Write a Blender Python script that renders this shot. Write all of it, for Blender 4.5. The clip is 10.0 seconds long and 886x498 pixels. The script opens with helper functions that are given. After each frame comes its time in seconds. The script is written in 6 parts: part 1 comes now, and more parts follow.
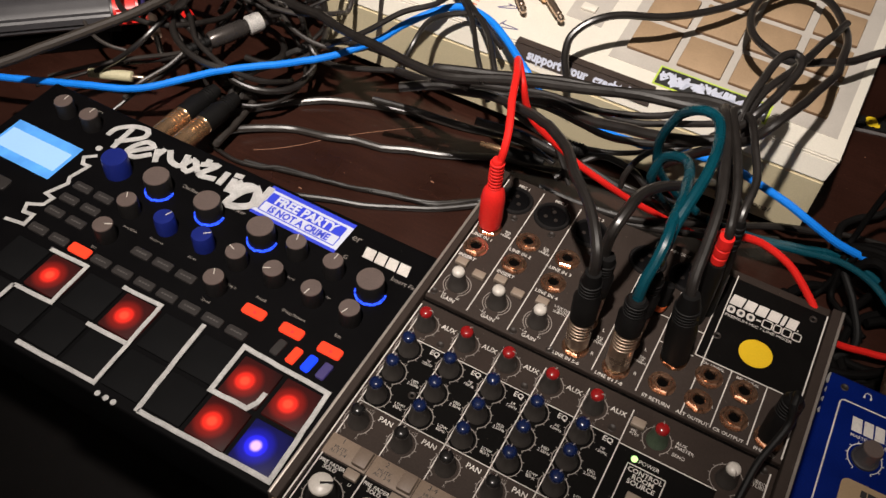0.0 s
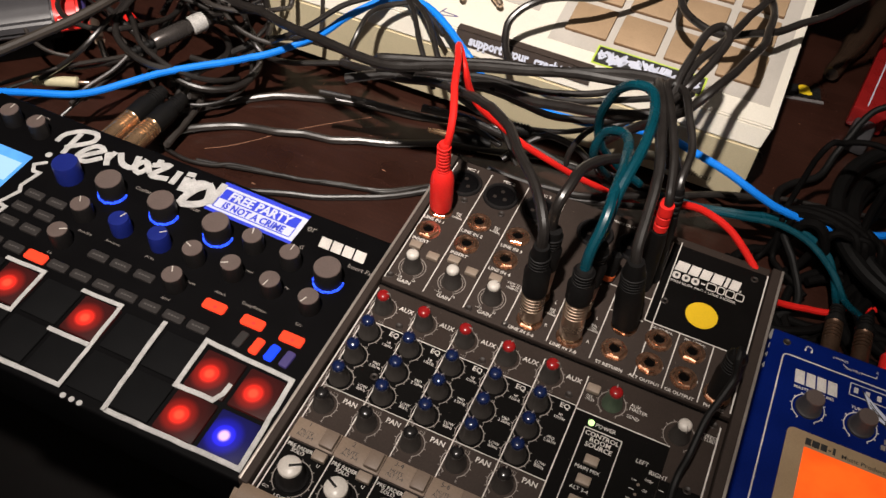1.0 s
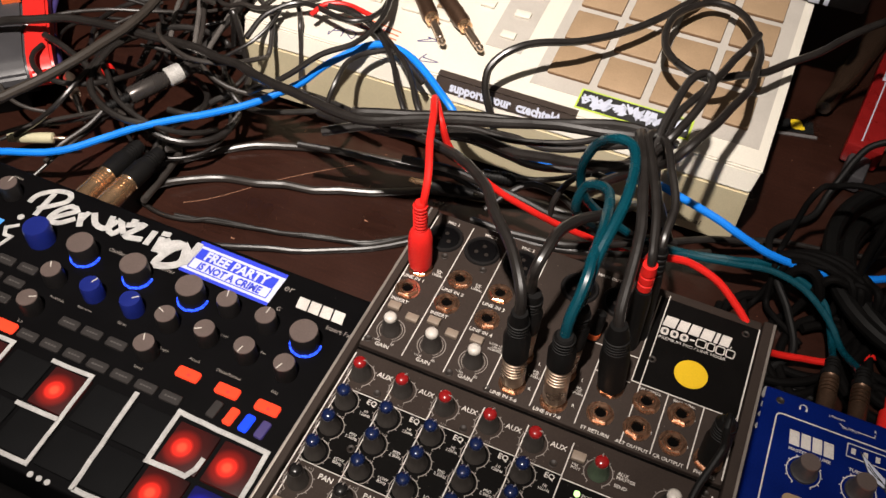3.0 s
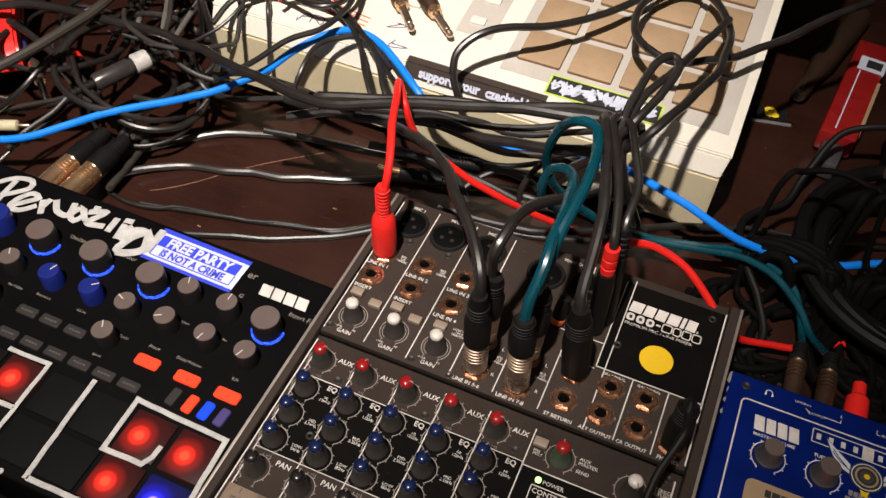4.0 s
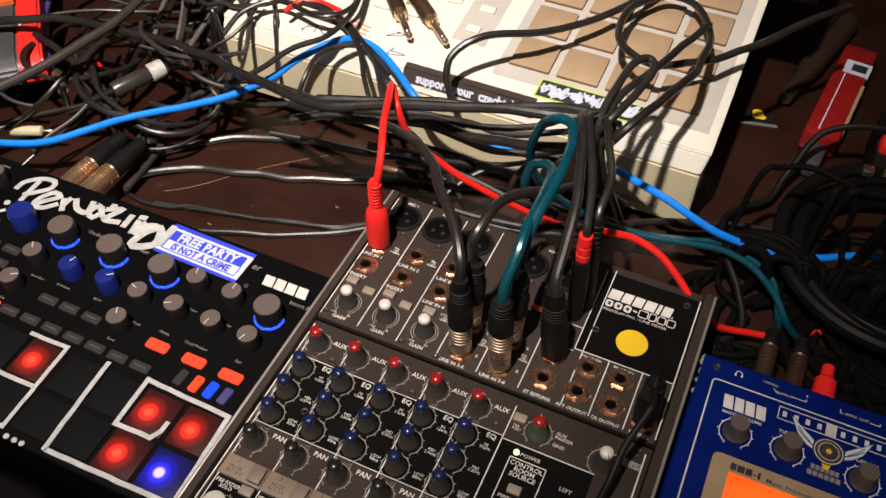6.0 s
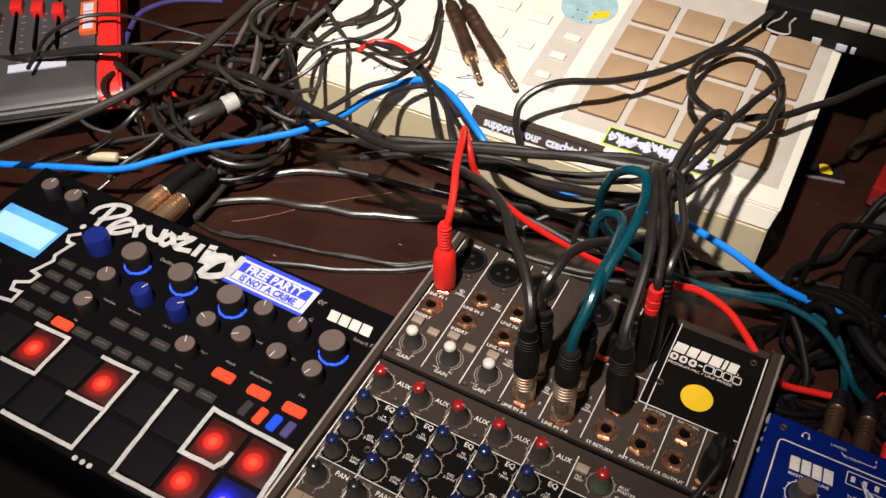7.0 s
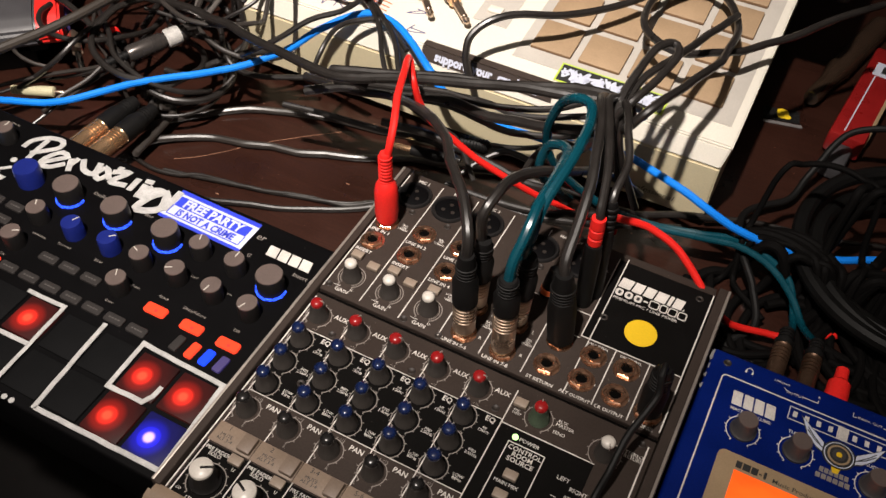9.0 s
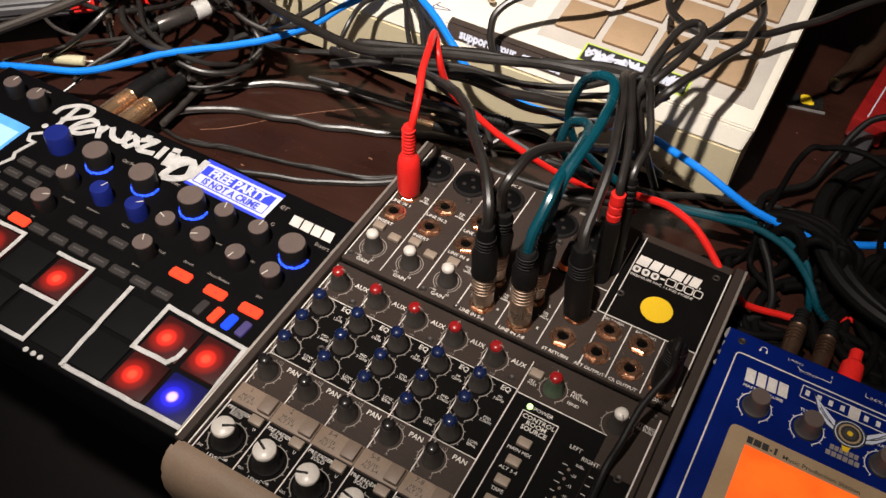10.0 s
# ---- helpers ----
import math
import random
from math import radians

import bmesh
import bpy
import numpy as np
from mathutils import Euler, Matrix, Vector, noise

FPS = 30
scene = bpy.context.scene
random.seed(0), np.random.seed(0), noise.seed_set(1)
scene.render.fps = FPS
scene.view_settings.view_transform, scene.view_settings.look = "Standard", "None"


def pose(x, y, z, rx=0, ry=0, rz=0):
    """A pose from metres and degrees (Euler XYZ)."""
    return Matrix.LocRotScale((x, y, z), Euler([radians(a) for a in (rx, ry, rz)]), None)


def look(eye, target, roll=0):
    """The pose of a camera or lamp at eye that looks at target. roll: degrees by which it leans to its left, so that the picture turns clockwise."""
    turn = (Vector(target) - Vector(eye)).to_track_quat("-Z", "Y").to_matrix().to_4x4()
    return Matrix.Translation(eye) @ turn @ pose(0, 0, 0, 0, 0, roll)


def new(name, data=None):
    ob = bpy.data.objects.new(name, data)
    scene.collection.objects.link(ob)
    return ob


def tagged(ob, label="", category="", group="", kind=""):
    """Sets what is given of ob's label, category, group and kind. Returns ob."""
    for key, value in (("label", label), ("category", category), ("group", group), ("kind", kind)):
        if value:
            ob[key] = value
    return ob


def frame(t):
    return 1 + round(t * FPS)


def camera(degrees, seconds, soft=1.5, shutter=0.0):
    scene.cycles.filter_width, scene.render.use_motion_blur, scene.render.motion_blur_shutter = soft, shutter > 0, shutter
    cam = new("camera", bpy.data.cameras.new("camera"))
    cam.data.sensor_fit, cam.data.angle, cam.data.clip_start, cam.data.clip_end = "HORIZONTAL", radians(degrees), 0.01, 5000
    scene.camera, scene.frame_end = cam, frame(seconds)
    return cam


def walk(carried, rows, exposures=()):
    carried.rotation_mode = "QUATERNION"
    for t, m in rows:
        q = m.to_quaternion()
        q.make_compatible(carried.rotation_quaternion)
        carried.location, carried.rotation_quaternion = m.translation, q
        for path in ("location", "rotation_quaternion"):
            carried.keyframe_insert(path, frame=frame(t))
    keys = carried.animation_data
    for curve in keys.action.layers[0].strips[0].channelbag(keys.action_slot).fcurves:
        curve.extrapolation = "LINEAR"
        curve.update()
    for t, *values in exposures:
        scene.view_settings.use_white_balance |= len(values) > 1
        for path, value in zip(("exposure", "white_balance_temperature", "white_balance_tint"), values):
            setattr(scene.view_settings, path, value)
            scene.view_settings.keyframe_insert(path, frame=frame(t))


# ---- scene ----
cam = camera(53.61, 10.0)
ROWS = [
    (0.0, 0.1448, -0.3561, 0.5300, 39.76, -2.90, 28.88),
    (0.5, 0.1735, -0.3573, 0.5300, 38.80, -5.26, 28.35),
    (1.0, 0.1557, -0.3674, 0.5378, 39.51, -2.69, 24.62),
    (1.5, 0.1384, -0.3474, 0.5419, 39.99, -0.89, 24.33),
    (2.0, 0.1693, -0.3401, 0.5355, 40.17, -1.83, 24.99),
    (2.5, 0.1695, -0.3517, 0.5389, 39.94, -2.50, 25.59),
    (2.7, 0.1580, -0.3417, 0.5440, 40.48, -1.74, 24.44),
    (3.8, 0.1727, -0.3196, 0.5366, 40.48, -1.27, 23.61),
    (4.0, 0.1773, -0.3220, 0.5329, 40.42, -1.73, 23.53),
    (4.5, 0.1446, -0.3051, 0.5351, 40.62, -0.46, 22.71),
    (5.0, 0.1458, -0.3087, 0.5300, 40.79, 0.06, 21.97),
    (5.5, 0.1987, -0.3300, 0.5378, 40.04, -1.58, 22.88),
    (5.7, 0.2153, -0.3377, 0.5433, 40.42, -1.06, 23.75),
    (6.8, 0.2048, -0.3547, 0.5634, 43.43, -0.18, 26.48),
    (7.0, 0.1957, -0.3519, 0.5609, 43.36, -0.24, 28.16),
    (7.5, 0.1961, -0.3534, 0.5507, 43.45, -0.10, 27.91),
    (8.0, 0.2181, -0.3515, 0.5437, 43.08, -0.65, 27.14),
    (8.5, 0.2231, -0.3510, 0.5380, 42.87, -1.39, 27.40),
    (9.0, 0.2199, -0.3459, 0.5300, 41.43, -1.69, 27.45),
    (9.5, 0.2217, -0.3485, 0.5272, 40.63, -2.33, 28.38),
    (10.0, 0.2247, -0.3582, 0.5304, 40.51, -1.79, 29.34),
]
walk(cam, [(t, pose(x, y, z, rx, ry, rz)) for t, x, y, z, rx, ry, rz in ROWS],
     [(0.0, -0.22), (1.0, -0.05), (2.5, 0.07), (5.7, 0.1), (7.0, 0.17), (8.0, 0.12), (10.0, 0.2)])

# ---- light: one warm unseen lamp over the table in a dim room, plus a spot added at it for falloff ----
world = bpy.data.worlds.new("world")
scene.world = world
world.use_nodes = True
world.node_tree.nodes["Background"].inputs["Color"].default_value = (1.0, 0.86, 0.72, 1)
world.node_tree.nodes["Background"].inputs["Strength"].default_value = 0.03
bulb = bpy.data.lights.new("bulb", "POINT")
bulb.energy, bulb.color, bulb.shadow_soft_size = 36.0, (1.0, 0.905, 0.825), 0.022
lamp = new("ceiling_bulb", bulb)
lamp.location = (0.03, -0.50, 1.40)
# Added spot, aimed back left so the front and right come out darker.
cone = bpy.data.lights.new("lamp_cone", "SPOT")
cone.energy, cone.color, cone.shadow_soft_size = 130.0, (1.0, 0.905, 0.825), 0.022
cone.spot_size, cone.spot_blend = math.radians(46), 1.0
falloff_lamp = new("lamp_cone", cone)
falloff_lamp.matrix_world = look((0.03, -0.50, 1.40), (-0.20, 0.26, 0.05))

# ---- materials ----
def mat(name, colour, rough=0.5, metal=0.0, var=0.18, scale=45.0, bump=0.0, grain=900.0, speck=None, speck_at=0.66, coat=0.0, spec=0.5):
    """A surface with stains at two scales, uneven gloss and fine relief."""
    m = bpy.data.materials.new(name)
    m.use_nodes = True
    nt = m.node_tree
    n, l = nt.nodes, nt.links
    b = n["Principled BSDF"]
    tc = n.new("ShaderNodeTexCoord")
    big, small = n.new("ShaderNodeTexNoise"), n.new("ShaderNodeTexNoise")
    for node, s, d in ((big, scale, 4), (small, grain, 3)):
        node.inputs["Scale"].default_value, node.inputs["Detail"].default_value = s, d
        l.new(tc.outputs["Object"], node.inputs["Vector"])
    add = n.new("ShaderNodeMath")
    add.operation = "ADD"
    l.new(big.outputs["Fac"], add.inputs[0])
    l.new(small.outputs["Fac"], add.inputs[1])
    shade = n.new("ShaderNodeMapRange")
    shade.inputs["From Min"].default_value, shade.inputs["From Max"].default_value = 0.7, 1.3
    shade.inputs["To Min"].default_value, shade.inputs["To Max"].default_value = 1 - var, 1 + var
    l.new(add.outputs[0], shade.inputs["Value"])
    mul = n.new("ShaderNodeMix")
    mul.data_type, mul.blend_type = "RGBA", "MULTIPLY"
    mul.inputs["Factor"].default_value = 1.0
    mul.inputs["A"].default_value = (*colour, 1)
    l.new(shade.outputs["Result"], mul.inputs["B"])
    out = mul.outputs["Result"]
    if speck:
        dust = n.new("ShaderNodeTexNoise")
        dust.inputs["Scale"].default_value, dust.inputs["Detail"].default_value = 420.0, 5.0
        l.new(tc.outputs["Object"], dust.inputs["Vector"])
        ramp = n.new("ShaderNodeMapRange")
        ramp.inputs["From Min"].default_value, ramp.inputs["From Max"].default_value = speck_at, speck_at + 0.08
        l.new(dust.outputs["Fac"], ramp.inputs["Value"])
        mix = n.new("ShaderNodeMix")
        mix.data_type = "RGBA"
        l.new(ramp.outputs["Result"], mix.inputs["Factor"])
        l.new(out, mix.inputs["A"])
        mix.inputs["B"].default_value = (*speck, 1)
        out = mix.outputs["Result"]
    l.new(out, b.inputs["Base Color"])
    gloss = n.new("ShaderNodeMapRange")
    gloss.inputs["To Min"].default_value, gloss.inputs["To Max"].default_value = max(0.03, rough - 0.12), min(1.0, rough + 0.12)
    l.new(big.outputs["Fac"], gloss.inputs["Value"])
    l.new(gloss.outputs["Result"], b.inputs["Roughness"])
    b.inputs["Metallic"].default_value = metal
    b.inputs["Coat Weight"].default_value = coat
    b.inputs["Specular IOR Level"].default_value = spec
    if bump:
        relief = n.new("ShaderNodeBump")
        relief.inputs["Strength"].default_value, relief.inputs["Distance"].default_value = bump, 0.0006
        l.new(small.outputs["Fac"], relief.inputs["Height"])
        l.new(relief.outputs["Normal"], b.inputs["Normal"])
    return m


def glow(name, base, light, strength, radius=0.0, core=None):
    """A lit plastic part; with a radius (m) the light fades from the lamp under its middle."""
    m = mat(name, base, 0.45, var=0.1, spec=0.12)
    n, l = m.node_tree.nodes, m.node_tree.links
    b = n["Principled BSDF"]
    b.inputs["Emission Color"].default_value = (*light, 1)
    b.inputs["Emission Strength"].default_value = strength
    if radius:
        tc, ln = n.new("ShaderNodeTexCoord"), n.new("ShaderNodeVectorMath")
        ln.operation = "LENGTH"
        off = n.new("ShaderNodeVectorMath")
        off.operation = "ADD"
        off.inputs[1].default_value = (0.0035, 0.0012, 0.0)
        l.new(tc.outputs["Object"], off.inputs[0])
        l.new(off.outputs["Vector"], ln.inputs[0])
        ramp = n.new("ShaderNodeValToRGB")
        ramp.color_ramp.interpolation = "EASE"
        e = ramp.color_ramp.elements
        e[0].position, e[0].color = 0.0, (*(core or light), 1)
        e[1].position, e[1].color = 1.0, (light[0] * 0.002, light[1] * 0.002, light[2] * 0.002, 1)
        k = e.new(0.11)
        k.color = (*(core or light), 1)
        k = e.new(0.21)
        k.color = (*light, 1)
        k = e.new(0.36)
        k.color = (light[0] * 0.22, light[1] * 0.22, light[2] * 0.22, 1)
        k = e.new(0.60)
        k.color = (light[0] * 0.028, light[1] * 0.028, light[2] * 0.028, 1)
        fall = n.new("ShaderNodeMapRange")
        fall.inputs["From Max"].default_value = radius
        l.new(ln.outputs["Value"], fall.inputs["Value"])
        l.new(fall.outputs["Result"], ramp.inputs["Fac"])
        l.new(ramp.outputs["Color"], b.inputs["Emission Color"])
    return m


def wood_mat():
    """Dark lacquered tabletop: stretched grain, dust, fine scuffs."""
    m = mat("table_wood", (0.0255, 0.0090, 0.0058), 0.30, var=0.35, scale=14.0, bump=0.05, grain=500.0, speck=(0.22, 0.13, 0.09), speck_at=0.71)
    n, l = m.node_tree.nodes, m.node_tree.links
    tc, mp, wave = n.new("ShaderNodeTexCoord"), n.new("ShaderNodeMapping"), n.new("ShaderNodeTexNoise")
    mp.inputs["Scale"].default_value = (3.0, 60.0, 3.0)
    wave.inputs["Scale"].default_value, wave.inputs["Detail"].default_value = 6.0, 6.0
    l.new(tc.outputs["Object"], mp.inputs["Vector"])
    l.new(mp.outputs["Vector"], wave.inputs["Vector"])
    b = n["Principled BSDF"]
    old = b.inputs["Base Color"].links[0].from_socket
    mr, mx = n.new("ShaderNodeMapRange"), n.new("ShaderNodeMix")
    mr.inputs["To Min"].default_value, mr.inputs["To Max"].default_value = 0.55, 1.45
    l.new(wave.outputs["Fac"], mr.inputs["Value"])
    mx.data_type, mx.blend_type = "RGBA", "MULTIPLY"
    mx.inputs["Factor"].default_value = 1.0
    l.new(old, mx.inputs["A"])
    l.new(mr.outputs["Result"], mx.inputs["B"])
    l.new(mx.outputs["Result"], b.inputs["Base Color"])
    return m


M = dict(
    wood=wood_mat(),
    scratch=mat("scratch", (0.30, 0.15, 0.09), 0.7),
    wall=mat("dark_wall", (0.022, 0.02, 0.018), 0.95, bump=0.2),
    plaster=mat("pale_bounce", (0.58, 0.56, 0.53), 0.9, bump=0.2),
    ceiling=mat("grey_bounce", (0.33, 0.31, 0.29), 0.9, bump=0.2),
    floor=mat("dark_floor", (0.006, 0.0045, 0.0042), 0.95, bump=0.3, speck=(0.10, 0.02, 0.015), speck_at=0.68),
    panel=mat("grey_panel", (0.037, 0.0272, 0.0228), 0.66, spec=0.12, var=0.14, bump=0.10, speck=(0.20, 0.16, 0.13), speck_at=0.72),
    black_panel=mat("black_panel", (0.0045, 0.004, 0.0038), 0.62, spec=0.04, var=0.2, bump=0.08, speck=(0.09, 0.075, 0.065), speck_at=0.72),
    steel_edge=mat("worn_edge", (0.42, 0.37, 0.33), 0.4, 0.6, bump=0.1),
    bolster=mat("bolster", (0.19, 0.132, 0.09), 0.6, var=0.12, bump=0.25, speck=(0.22, 0.18, 0.14), speck_at=0.66),
    print_white=mat("white_print", (0.60, 0.56, 0.52), 0.6, var=0.25, grain=1500),
    print_grey=mat("grey_print", (0.23, 0.20, 0.18), 0.6, var=0.25, grain=1500),
    print_dim=mat("dim_print", (0.085, 0.077, 0.072), 0.6, var=0.25, grain=1500),
    print_black=mat("black_print", (0.02, 0.02, 0.02), 0.6),
    plate=mat("beige_plate", (0.20, 0.145, 0.106), 0.55, var=0.15, bump=0.1),
    button=mat("beige_button", (0.25, 0.195, 0.15), 0.5, var=0.12, bump=0.1),
    button_dark=mat("brown_button", (0.17, 0.125, 0.095), 0.5, var=0.12, bump=0.1),
    knob=mat("knob_grey", (0.034, 0.029, 0.026), 0.5, var=0.15, bump=0.1),
    knob_black=mat("knob_black", (0.011, 0.010, 0.010), 0.45, var=0.15, spec=0.2),
    cap_red=mat("cap_red", (0.26, 0.010, 0.011), 0.2, coat=0.8),
    cap_blue=mat("cap_blue", (0.006, 0.013, 0.055), 0.16, coat=0.8),
    cap_white=mat("cap_white", (0.56, 0.52, 0.47), 0.35, var=0.1),
    cap_black=mat("cap_black", (0.012, 0.011, 0.011), 0.22, coat=0.4),
    cap_green=mat("knob_green", (0.05, 0.07, 0.045), 0.5),
    copper=mat("jack_nut", (0.54, 0.31, 0.20), 0.27, 0.95, var=0.25, scale=160),
    nickel=mat("plug_nickel", (0.60, 0.46, 0.35), 0.30, 0.95, var=0.12, scale=60),
    gold=mat("plug_gold", (0.78, 0.50, 0.29), 0.24, 0.9, var=0.15, scale=60),
    chrome=mat("chrome", (0.62, 0.58, 0.54), 0.18, 1.0),
    hole=mat("socket_dark", (0.0018, 0.0016, 0.0015), 0.8, spec=0.03),
    screw=mat("screw", (0.022, 0.016, 0.013), 0.55, 0.2),
    yellow=mat("yellow_sticker", (0.74, 0.47, 0.01), 0.55, var=0.06),
    box_black=mat("groovebox_black", (0.0027, 0.0025, 0.0028), 0.62, spec=0.05, var=0.2, bump=0.12, speck=(0.06, 0.055, 0.05), speck_at=0.72),
    rubber=mat("pad_rubber", (0.0062, 0.0062, 0.0066), 0.7, spec=0.06, var=0.15, bump=0.12),
    key_grey=mat("key_grey", (0.027, 0.0235, 0.0225), 0.55, spec=0.3, var=0.12, bump=0.1),
    knob_top=mat("knob_top", (0.112, 0.083, 0.074), 0.5, 0.1, var=0.12, bump=0.05),
    knob_blue=mat("knob_blue", (0.009, 0.017, 0.15), 0.35, var=0.15),
    paint=mat("white_paint", (0.44, 0.43, 0.42), 0.6, var=0.25, scale=120, bump=0.3),
    sticker_blue=mat("sticker_blue", (0.028, 0.05, 0.60), 0.5, var=0.08),
    sticker_white=mat("sticker_white", (0.56, 0.59, 0.70), 0.5, var=0.08),
    blue_box=mat("blue_shell", (0.0014, 0.010, 0.115), 0.45, spec=0.10, var=0.18, bump=0.10, speck=(0.05, 0.08, 0.25), speck_at=0.74),
    worn=mat("worn_aluminium", (0.50, 0.48, 0.47), 0.4, 0.7, bump=0.3),
    tan=mat("tan_panel", (0.34, 0.238, 0.138), 0.5, var=0.10, bump=0.1),
    knob_mid=mat("knob_mid", (0.05, 0.046, 0.046), 0.45, var=0.15),
    beige=mat("beige_shell", (0.70, 0.66, 0.575), 0.5, var=0.07, scale=18, bump=0.12, speck=(0.5, 0.44, 0.35), speck_at=0.74),
    beige_front=mat("beige_front", (0.62, 0.54, 0.36), 0.5, var=0.08, scale=18, bump=0.12),
    light_grey=mat("light_grey_panel", (0.47, 0.435, 0.39), 0.5, var=0.08, bump=0.1),
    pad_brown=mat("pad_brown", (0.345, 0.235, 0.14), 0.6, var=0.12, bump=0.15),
    # Darker copy of the pad brown, with the shade of the sides in its colour.
    pad_side_shade=mat("pad_side_shade", (0.20, 0.115, 0.06), 0.6, var=0.12),
    brown_black=mat("sticker_dark", (0.045, 0.032, 0.026), 0.5),
    lime=mat("sticker_lime", (0.46, 0.60, 0.07), 0.5),
    cable=mat("cable_black", (0.017, 0.0145, 0.0132), 0.32, spec=0.6, var=0.3, scale=60, bump=0.05),
    cable_brown=mat("cable_old", (0.032, 0.027, 0.024), 0.36, var=0.25, spec=0.6),
    cable_grey=mat("cable_grey", (0.12, 0.108, 0.10), 0.28, var=0.25, spec=0.9),
    cable_matt=mat("cable_matt", (0.034, 0.027, 0.022), 0.6, var=0.25, bump=0.1, spec=0.3),
    cable_blue=mat("cable_blue", (0.008, 0.21, 0.82), 0.38, spec=0.3, var=0.12),
    cable_red=mat("cable_red", (0.70, 0.018, 0.014), 0.36, spec=0.3, var=0.12),
    cable_teal=mat("cable_teal", (0.002, 0.046, 0.066), 0.26, var=0.2),
    coil=mat("coil_rubber", (0.0045, 0.0043, 0.0042), 0.5, spec=0.13, var=0.2, bump=0.05),
    heap=mat("dull_rubber", (0.0036, 0.0032, 0.0031), 0.7, spec=0.06, var=0.2, bump=0.05),
    boot=mat("boot_black", (0.0055, 0.0051, 0.005), 0.58, spec=0.2, var=0.2, bump=0.05),
    boot_red=mat("boot_red", (0.78, 0.022, 0.018), 0.38, spec=0.3, var=0.1),
    boot_purple=mat("boot_purple", (0.055, 0.040, 0.16), 0.45),
    boot_cream=mat("boot_cream", (0.50, 0.46, 0.30), 0.5),
    brown_plug=mat("brown_plug", (0.12, 0.07, 0.045), 0.42, 0.75, var=0.25),
    dark_grey=mat("dark_grey_shell", (0.05, 0.048, 0.052), 0.45, var=0.12, bump=0.12),
    red_cheek=mat("red_cheek", (0.66, 0.022, 0.018), 0.36, var=0.1),
    orange=mat("sticker_orange", (0.75, 0.13, 0.03), 0.5),
    red_box=mat("red_plastic", (0.24, 0.010, 0.010), 0.3, var=0.15),
    yellow_letter=mat("yellow_letter", (0.85, 0.60, 0.02), 0.5),
    film=mat("plastic_film", (0.16, 0.15, 0.15), 0.2, var=0.3),
    lit_red=glow("pad_lit_red", (0.02, 0.008, 0.008), (1.0, 0.025, 0.012), 1.25, 0.0225, (1.0, 0.085, 0.035)),
    lit_blue=glow("pad_lit_blue", (0.01, 0.01, 0.05), (0.02, 0.018, 1.0), 1.7, 0.0235, (0.75, 0.45, 1.0)),
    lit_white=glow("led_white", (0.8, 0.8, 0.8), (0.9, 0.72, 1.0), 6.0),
    key_orange=glow("key_lit_orange", (0.35, 0.03, 0.01), (1.0, 0.055, 0.022), 1.0),
    key_blue=glow("key_lit_blue", (0.005, 0.008, 0.1), (0.01, 0.06, 1.0), 1.5),
    key_violet=glow("key_dim_violet", (0.06, 0.05, 0.12), (0.10, 0.06, 0.5), 0.12),
    ring_blue=glow("ring_lit_blue", (0.005, 0.008, 0.1), (0.012, 0.05, 1.0), 1.7),
    screen_blue=glow("screen_blue", (0.03, 0.10, 0.2), (0.10, 0.38, 0.95), 1.0),
    screen_pale=glow("screen_pale", (0.1, 0.2, 0.3), (0.42, 0.62, 1.0), 0.95),
    screen_orange=glow("screen_orange", (0.4, 0.05, 0.01), (1.0, 0.088, 0.008), 0.98),
    led_green=glow("led_green", (0.2, 0.4, 0.1), (0.62, 1.0, 0.35), 1.7),
    led_red=glow("led_red", (0.3, 0.02, 0.02), (1.0, 0.03, 0.02), 1.2),
)

def uneven(m, scale, low, high, warm):
    """Backlight that varies over a lit part: brightness between low and high, tinted towards warm."""
    n, l = m.node_tree.nodes, m.node_tree.links
    b = n["Principled BSDF"]
    tc, nz, mr, mx = n.new("ShaderNodeTexCoord"), n.new("ShaderNodeTexNoise"), n.new("ShaderNodeMapRange"), n.new("ShaderNodeMix")
    nz.inputs["Scale"].default_value, nz.inputs["Detail"].default_value = scale, 4.0
    l.new(tc.outputs["Object"], nz.inputs["Vector"])
    mr.inputs["From Min"].default_value, mr.inputs["From Max"].default_value = 0.35, 0.65
    mr.inputs["To Min"].default_value, mr.inputs["To Max"].default_value = low, high
    l.new(nz.outputs["Fac"], mr.inputs["Value"])
    l.new(mr.outputs["Result"], b.inputs["Emission Strength"])
    mx.data_type = "RGBA"
    l.new(nz.outputs["Fac"], mx.inputs["Factor"])
    mx.inputs["A"].default_value = b.inputs["Emission Color"].default_value
    mx.inputs["B"].default_value = (*warm, 1)
    l.new(mx.outputs["Result"], b.inputs["Emission Color"])


uneven(M["screen_orange"], 40.0, 0.75, 1.08, (1.0, 0.13, 0.010))
uneven(M["ring_blue"], 700.0, 0.3, 4.5, (0.03, 0.10, 1.0))
uneven(M["screen_blue"], 60.0, 0.8, 1.15, (0.13, 0.42, 1.0))

# ---- building kit: all shapes in millimetres ----
MM = 0.001
PLACED = {}


def thing(name, x, y, z, label, category, group="", kind=""):
    ob = new(name)
    ob.empty_display_size = 0.01
    ob.location = (x * MM, y * MM, z * MM)
    PLACED[ob] = Matrix.Translation(ob.location)
    return tagged(ob, label, category, group, kind)


